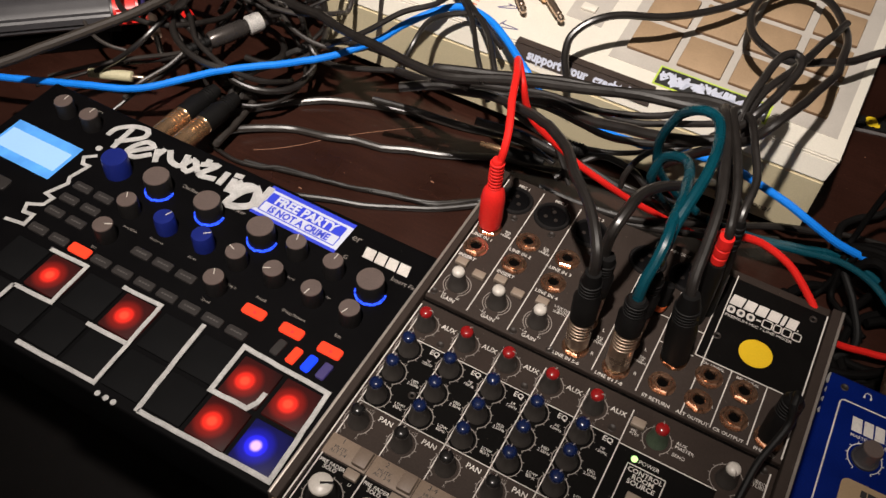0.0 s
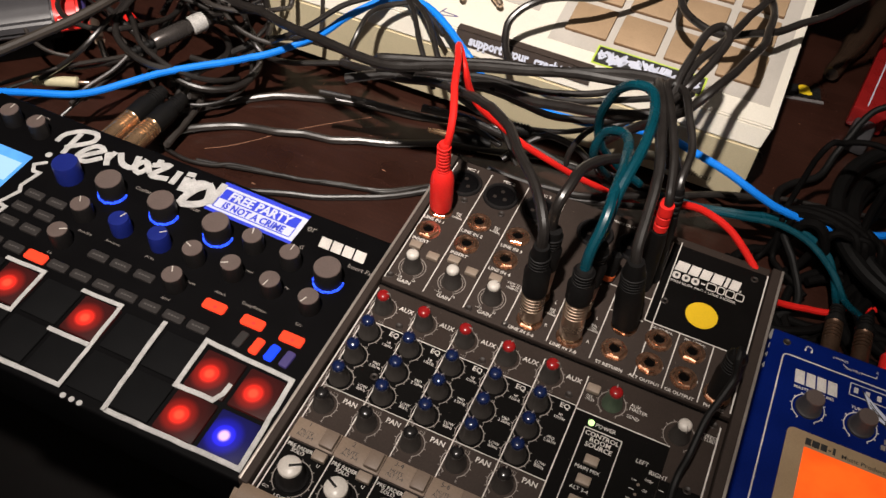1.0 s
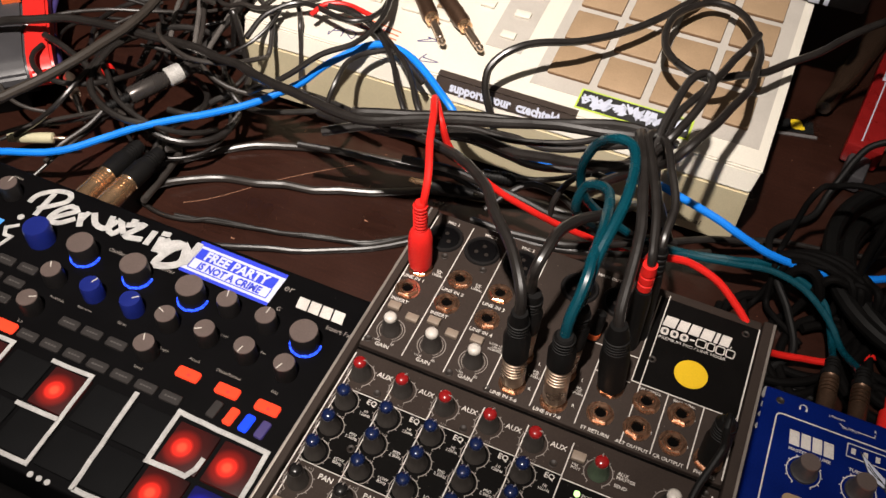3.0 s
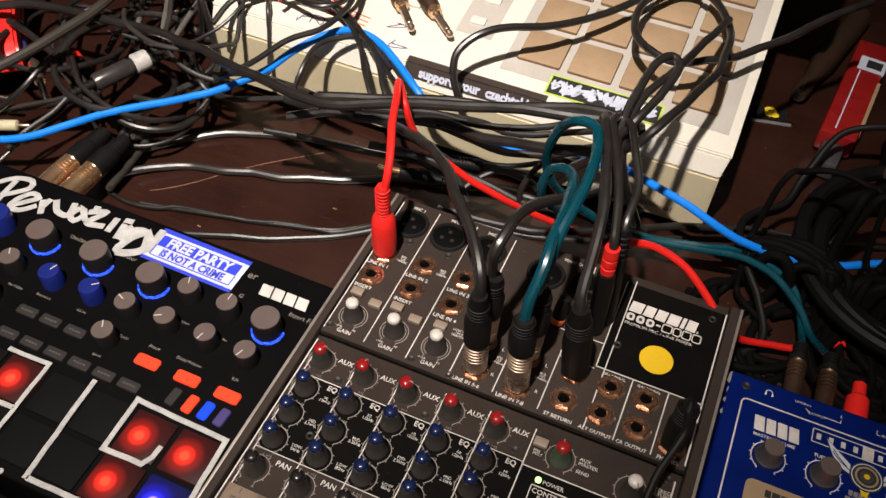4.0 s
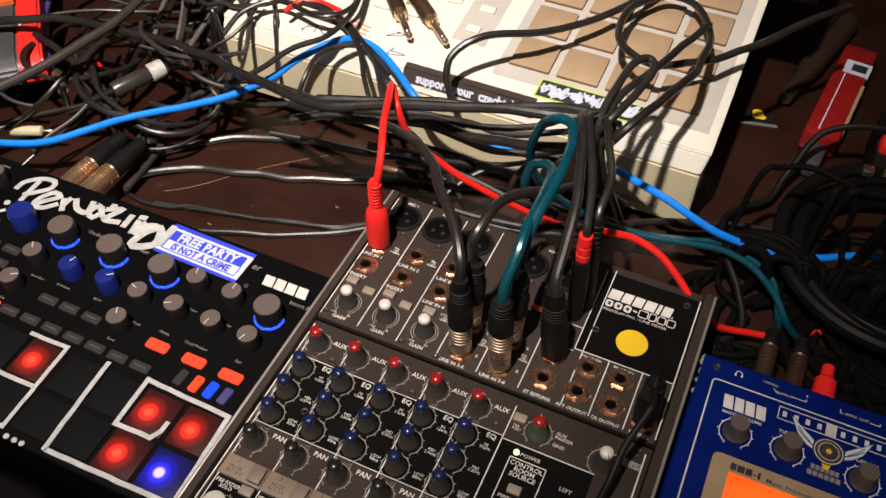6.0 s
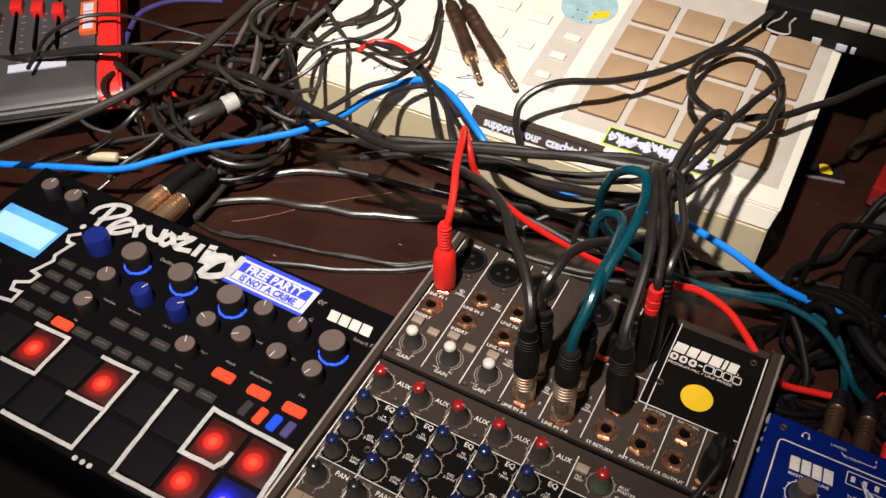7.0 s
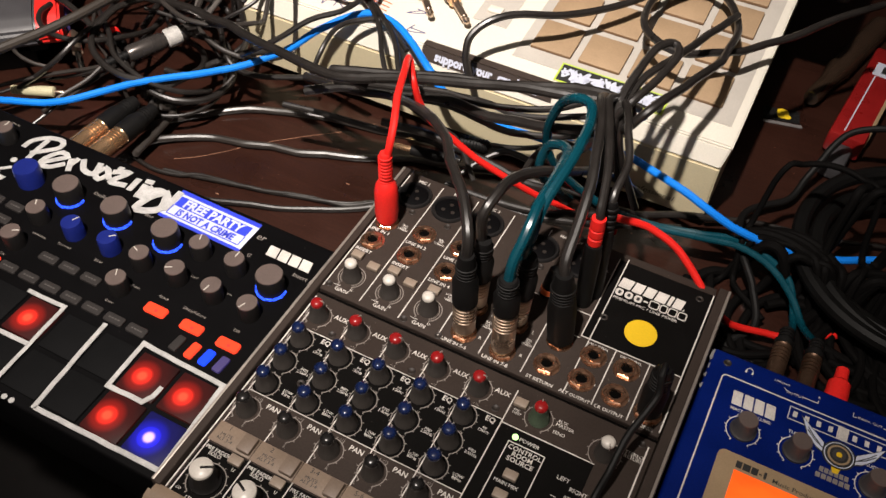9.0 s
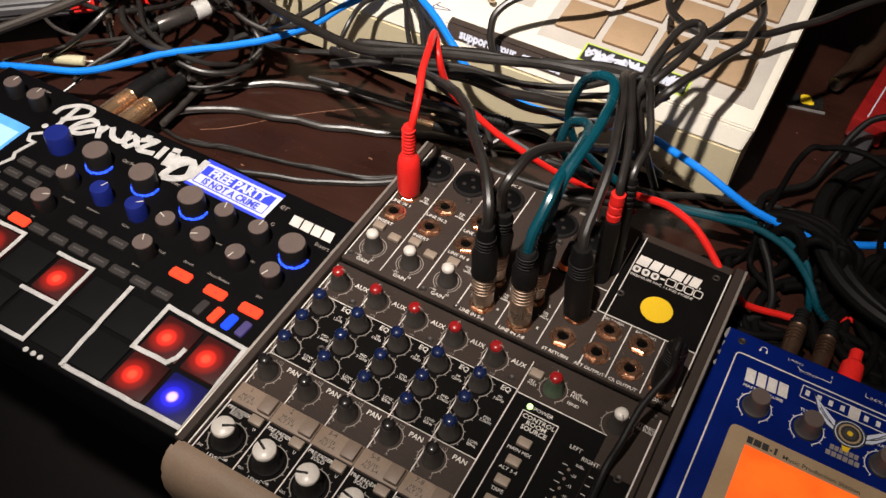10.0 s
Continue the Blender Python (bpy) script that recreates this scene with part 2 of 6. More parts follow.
def mesh_of(name, bm, material, smooth=35.0):
    bmesh.ops.scale(bm, vec=(MM, MM, MM), verts=bm.verts)
    bm.normal_update()
    me = bpy.data.meshes.new(name)
    bm.to_mesh(me)
    bm.free()
    for m in material if isinstance(material, (list, tuple)) else [material]:
        me.materials.append(m)
    if smooth:
        me.polygons.foreach_set("use_smooth", [True] * len(me.polygons))
        me.set_sharp_from_angle(angle=radians(smooth))
    return me


def put(name, me, parent, m=None, label=""):
    """A mesh as a part at the pose m (world) under a thing or a part."""
    ob = new(name, me)
    m = m or Matrix.Identity(4)
    if parent:
        ob.parent = parent
        ob.matrix_parent_inverse = PLACED[parent].inverted()
    ob.matrix_basis = m
    PLACED[ob] = m
    return tagged(ob, label)


def part(name, bm, material, parent, label="", smooth=35.0):
    return put(name, mesh_of(name, bm, material, smooth), parent, None, label)


def at(x, y, z, rx=0, ry=0, rz=0):
    return pose(x * MM, y * MM, z * MM, rx, ry, rz)


def add_box(bm, x0, x1, y0, y1, z0, z1, bevel=0.0, seg=2, m=None):
    r = bmesh.ops.create_cube(bm, size=1)
    vs = r["verts"]
    for v in vs:
        v.co = Vector(((x0 + x1) / 2 + v.co.x * (x1 - x0), (y0 + y1) / 2 + v.co.y * (y1 - y0), (z0 + z1) / 2 + v.co.z * (z1 - z0)))
    if bevel:
        es = list({e for v in vs for e in v.link_edges})
        out = bmesh.ops.bevel(bm, geom=es, offset=bevel, segments=seg, affect="EDGES", profile=0.5)
        vs = list({v for f in out["faces"] for v in f.verts} | {v for v in vs if v.is_valid})
    if m:
        bmesh.ops.transform(bm, matrix=m, verts=vs)
    return bm


def box(*a, **k):
    return add_box(bmesh.new(), *a, **k)


def add_lathe(bm, profile, seg=24, m=None, flute=0, depth=0.0, flute_from=0, flute_to=99):
    """Turns (radius, height) pairs round the z axis; ends with radius 0 are closed. flute: grooves round the side."""
    rings = []
    for i, (r, z) in enumerate(profile):
        if r < 1e-6:
            rings.append([bm.verts.new((0, 0, z))])
            continue
        ring = []
        for k in range(seg):
            a = 2 * math.pi * k / seg
            rr = r - (depth if flute and k % 2 and flute_from <= i <= flute_to else 0)
            ring.append(bm.verts.new((rr * math.cos(a), rr * math.sin(a), z)))
        rings.append(ring)
    for a, b in zip(rings, rings[1:]):
        for k in range(seg):
            j = (k + 1) % seg
            if len(a) == 1 and len(b) > 1:
                bm.faces.new((a[0], b[k], b[j]))
            elif len(b) == 1 and len(a) > 1:
                bm.faces.new((a[k], b[0], a[j]))
            elif len(a) > 1:
                bm.faces.new((a[k], b[k], b[j], a[j]))
    vs = [v for r in rings for v in r]
    bmesh.ops.recalc_face_normals(bm, faces=list({f for v in vs for f in v.link_faces}))
    if m:
        bmesh.ops.transform(bm, matrix=m, verts=vs)
    return bm


def lathe(profile, seg=24, **k):
    return add_lathe(bmesh.new(), profile, seg, **k)


def spline(pts, step=4.0):
    """A smooth line through the points (Catmull-Rom), in steps of about that length."""
    p = [Vector(q) for q in pts]
    p = [p[0] * 2 - p[1]] + p + [p[-1] * 2 - p[-2]]
    out = []
    for a, b, c, d in zip(p, p[1:], p[2:], p[3:]):
        n = max(2, int((c - b).length / step))
        for i in range(n):
            t = i / n
            out.append(0.5 * (2 * b + (c - a) * t + (2 * a - 5 * b + 4 * c - d) * t * t + (3 * b - a - 3 * c + d) * t**3))
    return out + [p[-2]]


def add_tube(bm, line, r, seg=8, close=True):
    """A round tube along a line; r: a radius or one for each point."""
    radii = r if isinstance(r, (list, tuple)) else [r] * len(line)
    rings, up = [], Vector((0.13, 0.21, 0.97))
    for i, q in enumerate(line):
        d = (line[min(i + 1, len(line) - 1)] - line[max(i - 1, 0)]).normalized()
        side = up.cross(d)
        if side.length < 1e-4:
            side = Vector((1, 0, 0))
        side.normalize()
        up = d.cross(side)
        rings.append([bm.verts.new(q + radii[i] * (math.cos(a) * side + math.sin(a) * up)) for a in (2 * math.pi * k / seg for k in range(seg))])
    for a, b in zip(rings, rings[1:]):
        for k in range(seg):
            j = (k + 1) % seg
            bm.faces.new((a[k], a[j], b[j], b[k]))
    if close:
        bm.faces.new(rings[0][::-1])
        bm.faces.new(rings[-1])
    return bm


def add_ribbon(bm, pts, width, z, high=0.25, rise=0.0):
    """A flat stroke of paint or print along (x, y) points, with mitred corners."""
    p = [Vector((x, y)) for x, y in pts]
    left, right = [], []
    for i, q in enumerate(p):
        d0 = (q - p[i - 1]).normalized() if i else (p[1] - q).normalized()
        d1 = (p[i + 1] - q).normalized() if i + 1 < len(p) else d0
        d = (d0 + d1).normalized() if (d0 + d1).length > 1e-3 else d1
        nrm = Vector((-d.y, d.x))
        k = width / 2 / max(0.5, nrm.dot(Vector((-d1.y, d1.x))))
        left.append(q + nrm * k)
        right.append(q - nrm * k)
    rows = [[bm.verts.new((v.x, v.y, h + rise * i)) for i, v in enumerate(side)] for side, h in ((left, z), (left, z + high), (right, z + high), (right, z))]
    for a, b in ((0, 1), (1, 2), (2, 3)):
        for i in range(len(p) - 1):
            bm.faces.new((rows[a][i], rows[b][i], rows[b][i + 1], rows[a][i + 1]))
    for e in (0, -1):
        bm.faces.new([rows[k][e] for k in range(4)])
    fs = list({f for row in rows for v in row for f in v.link_faces})
    bmesh.ops.recalc_face_normals(bm, faces=fs)
    return bm


def add_prism(bm, outline, z0, z1):
    a = [bm.verts.new((x, y, z0)) for x, y in outline]
    b = [bm.verts.new((x, y, z1)) for x, y in outline]
    fs = [bm.faces.new(a), bm.faces.new(b)]
    for i in range(len(a)):
        j = (i + 1) % len(a)
        fs.append(bm.faces.new((a[i], a[j], b[j], b[i])))
    bmesh.ops.recalc_face_normals(bm, faces=fs)
    return bm


def rounded(x0, x1, y0, y1, r, n=4):
    out = []
    for cx, cy, a0 in ((x1 - r, y1 - r, 0), (x0 + r, y1 - r, 90), (x0 + r, y0 + r, 180), (x1 - r, y0 + r, 270)):
        out += [(cx + r * math.cos(radians(a0 + 90 * k / n)), cy + r * math.sin(radians(a0 + 90 * k / n))) for k in range(n + 1)]
    return out


LETTERS = {}


def add_text(bm, words, x, y, z, size, align="LEFT", turn=0.0, m=None, bold=0.0, wide=1.0):
    """Raised print in the built-in font. size: the height of the capitals."""
    key = (words, align, round(bold, 3))
    if key not in LETTERS:
        cu = bpy.data.curves.new("letters", "FONT")
        cu.body, cu.align_x, cu.size, cu.resolution_u, cu.offset, cu.extrude = words, align, 1.0, 2, bold, 0.0
        cu.space_line = 0.85
        ob = bpy.data.objects.new("letters", cu)
        me = bpy.data.meshes.new_from_object(ob)
        LETTERS[key] = ([v.co.copy() for v in me.vertices], [tuple(f.vertices) for f in me.polygons])
        bpy.data.objects.remove(ob)
        bpy.data.curves.remove(cu)
        bpy.data.meshes.remove(me)
    co, faces = LETTERS[key]
    k = size / 0.69
    tm = (m or Matrix.Identity(4)) @ Matrix.Translation((x, y, z)) @ Matrix.Rotation(radians(turn), 4, "Z")
    vs = [bm.verts.new(tm @ Vector((c.x * k * wide, c.y * k, 0))) for c in co]
    for f in faces:
        try:
            bm.faces.new([vs[i] for i in f])
        except ValueError:
            pass
    return bm


def add_arc(bm, cx, cy, r, a0, a1, width, z, n=14, high=0.15):
    return add_ribbon(bm, [(cx + r * math.cos(radians(a0 + (a1 - a0) * k / n)), cy + r * math.sin(radians(a0 + (a1 - a0) * k / n))) for k in range(n + 1)], width, z, high)


def add_dial(bm, cx, cy, r, z, ticks=11, width=0.45, from_a=-60, sweep=300):
    """The printed scale round a knob, open towards the front."""
    add_arc(bm, cx, cy, r, from_a, from_a + sweep, width, z, 20)
    for k in range(ticks):
        a = radians(from_a + sweep * k / (ticks - 1))
        add_ribbon(bm, [(cx + r * math.cos(a), cy + r * math.sin(a)), (cx + (r + 1.3) * math.cos(a), cy + (r + 1.3) * math.sin(a))], width, z + 0.01, 0.15)

# ---- the setting ----
def setting(name, bm, material, label, category):
    ob = put(name, mesh_of(name, bm, material), None)
    return tagged(ob, label, category, kind="structure")


setting("floor", box(-2200, 2400, -2500, 2600, -780, -740), M["floor"], "dark carpeted floor under the table", "floor")
# Out of view; its grey is set so bounced light lifts the shadows.
setting("ceiling", box(-2200, 2400, -2500, 2600, 2050, 2100), M["ceiling"], "unseen grey ceiling added to bounce fill light", "ceiling")
setting("wall_north", box(-2200, 2400, 2600, 2700, -740, 2050), M["wall"], "dark plain wall behind the table", "wall")
# Unseen reflector wall: pale only to throw fill light back on the gear.
setting("wall_south", box(-2200, 2400, -2600, -2500, -740, 2050), M["plaster"], "unseen pale wall added behind the camera for fill light", "wall")
setting("wall_west", box(-2300, -2200, -2500, 2600, -740, 2050), M["wall"], "dark plain wall beside the table", "wall")
setting("wall_east", box(2400, 2500, -2500, 2600, -740, 2050), M["wall"], "dark plain wall beside the table", "wall")

table = thing("table", 0, 200, -740, "dark brown lacquered wooden table with scratches, carrying the gear", "table")
part("tabletop", box(-950, 950, -192, 1050, -32, 0, bevel=3), M["wood"], table, "dark red-brown lacquered top with scratches")
for lx, ly in ((-900, -180), (860, -180), (-900, 960), (860, 960)):
    part("leg", box(lx, lx + 55, ly, ly + 55, -740, -32, bevel=2), M["wood"], table)
bm = bmesh.new()
add_ribbon(bm, [(q.x, q.y) for q in spline([(-237, 56, 0), (-222, 67, 0), (-205, 84, 0), (-190, 102, 0), (-174, 118, 0), (-152, 138, 0), (-128, 158, 0)], 6)], 0.55, 0.0, 0.06)
part("scratch", bm, M["scratch"], table, "pale curved scratch in the lacquer")
bm = bmesh.new()
rnd = random.Random(5)
for k in range(60):
    x, y, a, s = rnd.uniform(-260, 260), rnd.uniform(20, 420), rnd.uniform(0, 3.1), rnd.choice((0.5, 0.7, 0.9, 1.6, 3.5))
    add_ribbon(bm, [(x, y), (x + s * math.cos(a), y + s * math.sin(a))], rnd.uniform(0.4, 0.9), 0.0, 0.08)
part("chips", bm, M["scratch"], table, "small pale chips and crumbs on the lacquer")

# ---- the small mixing desk ----
mixer = thing("mixer", 109, -75, 0, "dark grey compact audio mixing desk with coloured knobs on the table", "mixer")
JZ, CZ = 75.0, 72.0          # jack panel, control panel


def mixer_body():
    bm = box(-10, 226, -214, 74, 12, 71.0, bevel=1.0)
    part("body", bm, M["panel"], mixer)
    part("jack_panel", box(-9.5, 225.5, -53, 74, 71.2, JZ, bevel=0.8), M["panel"], mixer, "raised grey panel with sockets")
    part("control_panel", box(-9.5, 225.5, -213.5, -55, 71.2, CZ, bevel=0.4), M["panel"], mixer, "grey panel with knobs")
    for x0, x1 in ((-17, -10.2), (226.2, 235)):
        bm = bmesh.new()
        add_box(bm, x0, x1, -214, 76, 6, 76.2, bevel=1.6)
        rail = part("side_rail", bm, M["panel"], mixer, "dark metal side cheek")
        e = x0 + 1.2 if x0 < 0 else x1 - 1.6
        part("bright_edge", box(e - 0.9, e + 0.9, -213, 75, 75.6, 76.6, bevel=0.3), M["steel_edge"], rail, "worn bright edge of the cheek")
    prof = [(-213, 74.5), (-217, 75.5), (-223, 74.0), (-229, 69.5), (-233, 62), (-234, 50), (-232, 30), (-226, 12), (-213, 8)]
    bm = bmesh.new()
    a = [bm.verts.new((-17, y, z)) for y, z in prof]
    b = [bm.verts.new((235, y, z)) for y, z in prof]
    bm.faces.new(a[::-1]), bm.faces.new(b)
    for i in range(len(prof) - 1):
        bm.faces.new((a[i], a[i + 1], b[i + 1], b[i]))
    bm.faces.new((a[-1], a[0], b[0], b[-1]))
    bmesh.ops.recalc_face_normals(bm, faces=bm.faces)
    bmesh.ops.bevel(bm, geom=[e for e in bm.edges if abs(e.verts[0].co.x - e.verts[1].co.x) < 1], offset=4, segments=3, affect="EDGES")
    part("front_bolster", bm, M["bolster"], mixer, "rounded warm grey plastic front bolster")
    for x, y in ((2, -180), (215, -180), (2, 55), (215, 55)):
        put("foot", FOOT, mixer, at(x, y, 0))


FOOT = mesh_of("foot", lathe([(0, 0), (8, 0), (8, 11), (7, 13), (0, 13)], 16), M["boot"])
mixer_body()
COLS = [1.6 + 28.85 * i for i in range(5)]
LINES = [-5.4 + 28.9 * i for i in range(6)]

# dark fields behind the equalisers, the level knobs and the meters
dark = bmesh.new()
add_box(dark, LINES[0], LINES[5], -138, -84, CZ - 0.5, CZ + 0.12)
part("eq_field", dark, M["black_panel"], mixer, "black printed field behind the equaliser knobs")
dark = box(-7, LINES[5], -213.2, -178, CZ - 0.5, CZ + 0.12)
part("level_field", dark, M["black_panel"], mixer, "black printed field behind the level knobs")
dark = box(LINES[5] + 0.6, 198, -213.2, -86, CZ - 0.5, CZ + 0.12)
part("meter_field", dark, M["black_panel"], mixer, "black printed field behind the level meters")
dark = box(198.2, 222, -213.2, -108, CZ - 0.5, CZ + 0.12)
part("master_field", dark, M["black_panel"], mixer, "black printed field")
part("name_plate", box(158.6, 224.6, -5.6, 67.2, JZ - 0.5, JZ + 0.15), M["black_panel"], mixer, "black field with white maker's marks and a yellow sticker")
seam = bmesh.new()
add_box(seam, -10, 226, -54.8, -53.2, 66, 71.6)
part("seam", seam, M["hole"], mixer, "dark joint between the two panels")


def mixer_lines():
    def rule(*a):
        part("ruled_line", add_ribbon(bmesh.new(), *a), M["print_white"], mixer)

    zc, zj = CZ + 0.14, JZ + 0.05
    for i, x in enumerate(LINES):
        rule([(x, -84 if i else -60), (x, -213)], 0.7, zc, 0.12)
        if 0 < i:
            rule([(x, -61), (x, -84)], 0.7, zc, 0.12)
    rule([(-8.6, -58), (-8.6, -212)], 0.8, zc, 0.12)
    for x in (-8.6, *(19.5 + 28.9 * i for i in range(6))):
        rule([(x, 70), (x, -50)], 0.7, zj, 0.12)
    rule([(LINES[0], -84), (LINES[5], -84)], 0.5, zc, 0.12)
    rule([(LINES[0], -138), (LINES[5], -138)], 0.5, zc, 0.12)
    rule([(LINES[5], -85.6), (198, -85.6)], 0.6, zc, 0.12)
    for x in (182.2, 204.6):
        rule([(x, -6), (x, -51)], 0.7, zj, 0.12)
    rule([(158.3, -6), (224.8, -6)], 0.7, zj + 0.1, 0.12)
    rule([(158.3, 67.4), (158.3, -6)], 0.7, zj + 0.1, 0.12)
    rule([(224.8, 67.4), (224.8, -50)], 0.9, zj + 0.1, 0.12)
    rule([(222.4, -60), (222.4, -210)], 0.9, zc, 0.12)
    rule([(106, 12), (158, 12)], 0.6, zj, 0.12)
    rule([(135, -8), (158, -8)], 0.6, zj, 0.12)
    for a, b in (((148.2, -95), (171.2, -95)), ((171.2, -95), (171.2, -170)), ((148.2, -95), (148.2, -170)), ((148.2, -170), (171.2, -170))):
        rule([a, b], 0.6, zc, 0.12)


mixer_lines()


def dial_prints():
    z = CZ + 0.14

    def dial(x, y, r, zz, ticks=11, width=0.5, double=False):
        bm = bmesh.new()
        add_dial(bm, x, y, r, zz, ticks, width)
        if double:
            add_arc(bm, x, y, r - 1.6, -60, 240, 0.4, zz)
        part("dial_print", bm, M["print_grey"], mixer, "pale printed scale round a knob")

    def word(*a, **k):
        part("lettering", add_text(bmesh.new(), *a, **k), M["print_grey"], mixer, smooth=0)

    for x in COLS:
        for y in (-71.5, -93, -112, -130.3, -150.5):
            dial(x, y, 8.6, z)
            if y > -140:
                word("+15", x + 1.5, y - 11.4, z + 0.1, 1.7)
                word("-15", x - 8, y - 11.4, z + 0.1, 1.7)
        word("L", x - 6, -161.5, z + 0.1, 1.8)
        word("R", x + 4, -161.5, z + 0.1, 1.8)
    for i in range(5):
        dial(9.2 + 28.7 * i, -199, 11.3, z + 0.1, 13, 0.55)
    dial(158, -73.3, 8.6, z)
    dial(201, -76.5, 9.6, z)
    for i in range(3):
        dial(4.6 + 29 * i, -35, 9.2, JZ + 0.05, 2, 0.55, True)


dial_prints()


def mixer_words():
    zc, zj = CZ + 0.3, JZ + 0.22

    def word(*a, **k):
        part("lettering", add_text(bmesh.new(), *a, **k), M["print_white"], mixer, smooth=0)

    for i, x in enumerate(COLS):
        word("AUX", x + 9.5, -68.5, zc, 3.3, bold=0.012)
        word("EQ", x + 12.5, -89, zc, 3.4, bold=0.012)
        word("HI\n12kHz", x + 15.2, -95, zc, 1.9, "CENTER")
        word("MID\n2.5kHz", x + 15.2, -112, zc, 1.9, "CENTER")
        word("LOW\n80Hz", x + 15.2, -130, zc, 1.9, "CENTER")
        word("PAN", x + 9.5, -144.5, zc, 3.3, bold=0.012)
        word("PRE FADER\nSOLO", x + 2.2, -182, zc, 2.3, "CENTER", bold=0.01)
        word("LEVEL", 9.2 + 28.7 * i, -213, zc, 2.4, "CENTER")
        word("U", 17.5 + 28.7 * i, -187.5, zc, 2.0)
        word("OO", -4 + 28.7 * i, -210, zc, 1.6)
        word("+12dB", 12 + 28.7 * i, -210.6, zc, 1.5)
    word("POWER", 153.5, -92.6, zc, 2.5)
    word("CONTROL\nROOM\nSOURCE", 159.8, -99.5, zc, 3.0, "CENTER", bold=0.01)
    word("MAIN MIX", 158, -122, zc, 2.3, "CENTER")
    word("ALT 3-4", 157.6, -135.4, zc, 2.3, "CENTER")
    word("TAPE", 157.6, -149.4, zc, 2.3, "CENTER")
    word("AUX\nMASTER\n \nSEND", 168.5, -70, zc, 2.2)
    word("PRE\nPOST", 142, -75, zc, 1.7)
    word("LEFT", 182, -104, zc, 2.6)
    word("RIGHT", 191, -108, zc, 2.6)
    for k, w in enumerate(("0dBu", "-20", "-15", "-10", "-6", "-3")):
        word(w, 190, -113 - 7 * k, zc, 1.7)
    for k in range(9):
        for x in (183, 199):
            part("meter_line", add_ribbon(bmesh.new(), [(x, -115 - 6 * k), (x + 3, -115 - 6 * k)], 0.4, zc, 0.1), M["print_white"], mixer, smooth=0)
    word("STEREO\nRETURN", 211, -70, zc, 2.2)
    for i in range(3):
        word("GAIN", 4.6 + 29 * i, -49.5, zj, 2.8, "CENTER", bold=0.012)
        word("60", 9 + 29 * i, -46, zj, 1.7)
        word("+10dB", -3 + 29 * i, -46, zj, 1.3)
    for i in range(2):
        word("LINE IN %d" % (i + 1), -0.5 + 29 * i, 9.4, zj, 2.7, "CENTER", bold=0.012)
        word("INSERT", -1 + 29 * i, -11.8, zj, 2.7, "CENTER", bold=0.012)
        word("BAL\nOR\nUNBAL", 13.5 + 29 * i, 22.5, zj, 1.7, "CENTER", bold=0.008)
        word("MIC %d" % (i + 1), 5 + 29 * i, 66.6, zj, 2.6, "CENTER", bold=0.012)
    word("LINE IN 3", 58.3, 9.4, zj, 2.7, "CENTER", bold=0.012)
    word("LINE IN 4", 58.3, -13, zj, 2.7, "CENTER", bold=0.012)
    word("MIC 3", 62, 66.6, zj, 2.6, "CENTER", bold=0.012)
    word("MAIN OUT", 122, 66.6, zj, 2.4, "CENTER", bold=0.012)
    word("LOW CUT\n100 Hz\n18dB/OCT", 72.5, -18, zj, 1.7, "CENTER")
    for i in range(2):
        x = 92 + 28.5 * i
        word(("LINE IN 5-6", "LINE IN 7-8")[i], x - 3, -51.5, zj, 2.5, "CENTER", bold=0.012)
        word("L", x + 9, -20, zj, 2.3)
        word("R", x + 9, -40, zj, 2.3)
        word("BAL\nOR\nUNBAL", x + 10, -26, zj, 1.7, "CENTER")
    word("MONO", 138, -12, zj, 2.0)
    word("ST RETURN", 148, -51.5, zj, 2.4, "CENTER", bold=0.012)
    word("ALT OUTPUT", 171, -51.5, zj, 2.3, "CENTER", bold=0.012)
    word("CR OUTPUT", 193, -51.5, zj, 2.3, "CENTER", bold=0.012)
    word("PHONES", 214.6, -51.5, zj, 2.3, "CENTER", bold=0.012)
    for x in (171, 193):
        word("BAL/UNBAL", x, -9.8, zj, 1.9, "CENTER")
    for x, y, w in ((180, -18, "L"), (180, -38, "R"), (202, -18, "L"), (202, -38, "R"), (156, -38, "R"), (155.2, 52, "L"), (155.2, 30, "R")):
        word(w, x, y, zj, 2.0, "RIGHT")
    word("PREMIUM MIC / LINE MIXER", 165, 33.2, zj + 0.1, 2.25, wide=1.12)
    # the maker's marks: plain blocks
    def block(bm):
        part("maker_mark", bm, M["print_white"], mixer, "white block of the maker's mark", smooth=0)

    x = 165.0
    for w in (9.2, 7.6, 7.6, 8.4, 3.4, 7.2, 1.6):
        h = 8.8 if w > 2 else 1.6
        block(add_prism(bmesh.new(), [(x, 44.3), (x + w - 0.9, 44.3), (x + w - 0.9 + h * 0.12, 44.3 + h), (x + h * 0.12, 44.3 + h)], JZ + 0.1, JZ + 0.35))
        x += w + 0.25
    x = 165.0
    for k, w in enumerate((6.2, 6.2, 6.2, 4.0, 7.0, 5.4, 6.2, 6.2)):
        if k == 3:
            block(add_prism(bmesh.new(), [(x, 39.6), (x + w - 1, 39.6), (x + w - 1, 40.8), (x, 40.8)], JZ + 0.1, JZ + 0.35))
        elif k < 3:
            block(add_prism(bmesh.new(), rounded(x, x + w - 0.9, 37, 43, 2.0), JZ + 0.1, JZ + 0.3))
        else:
            o = rounded(x, x + w - 0.9, 37, 43, 1.2)
            block(add_ribbon(bmesh.new(), o + o[:2], 0.7, JZ + 0.1, 0.22))
        x += w + 0.3
    bm = bmesh.new()
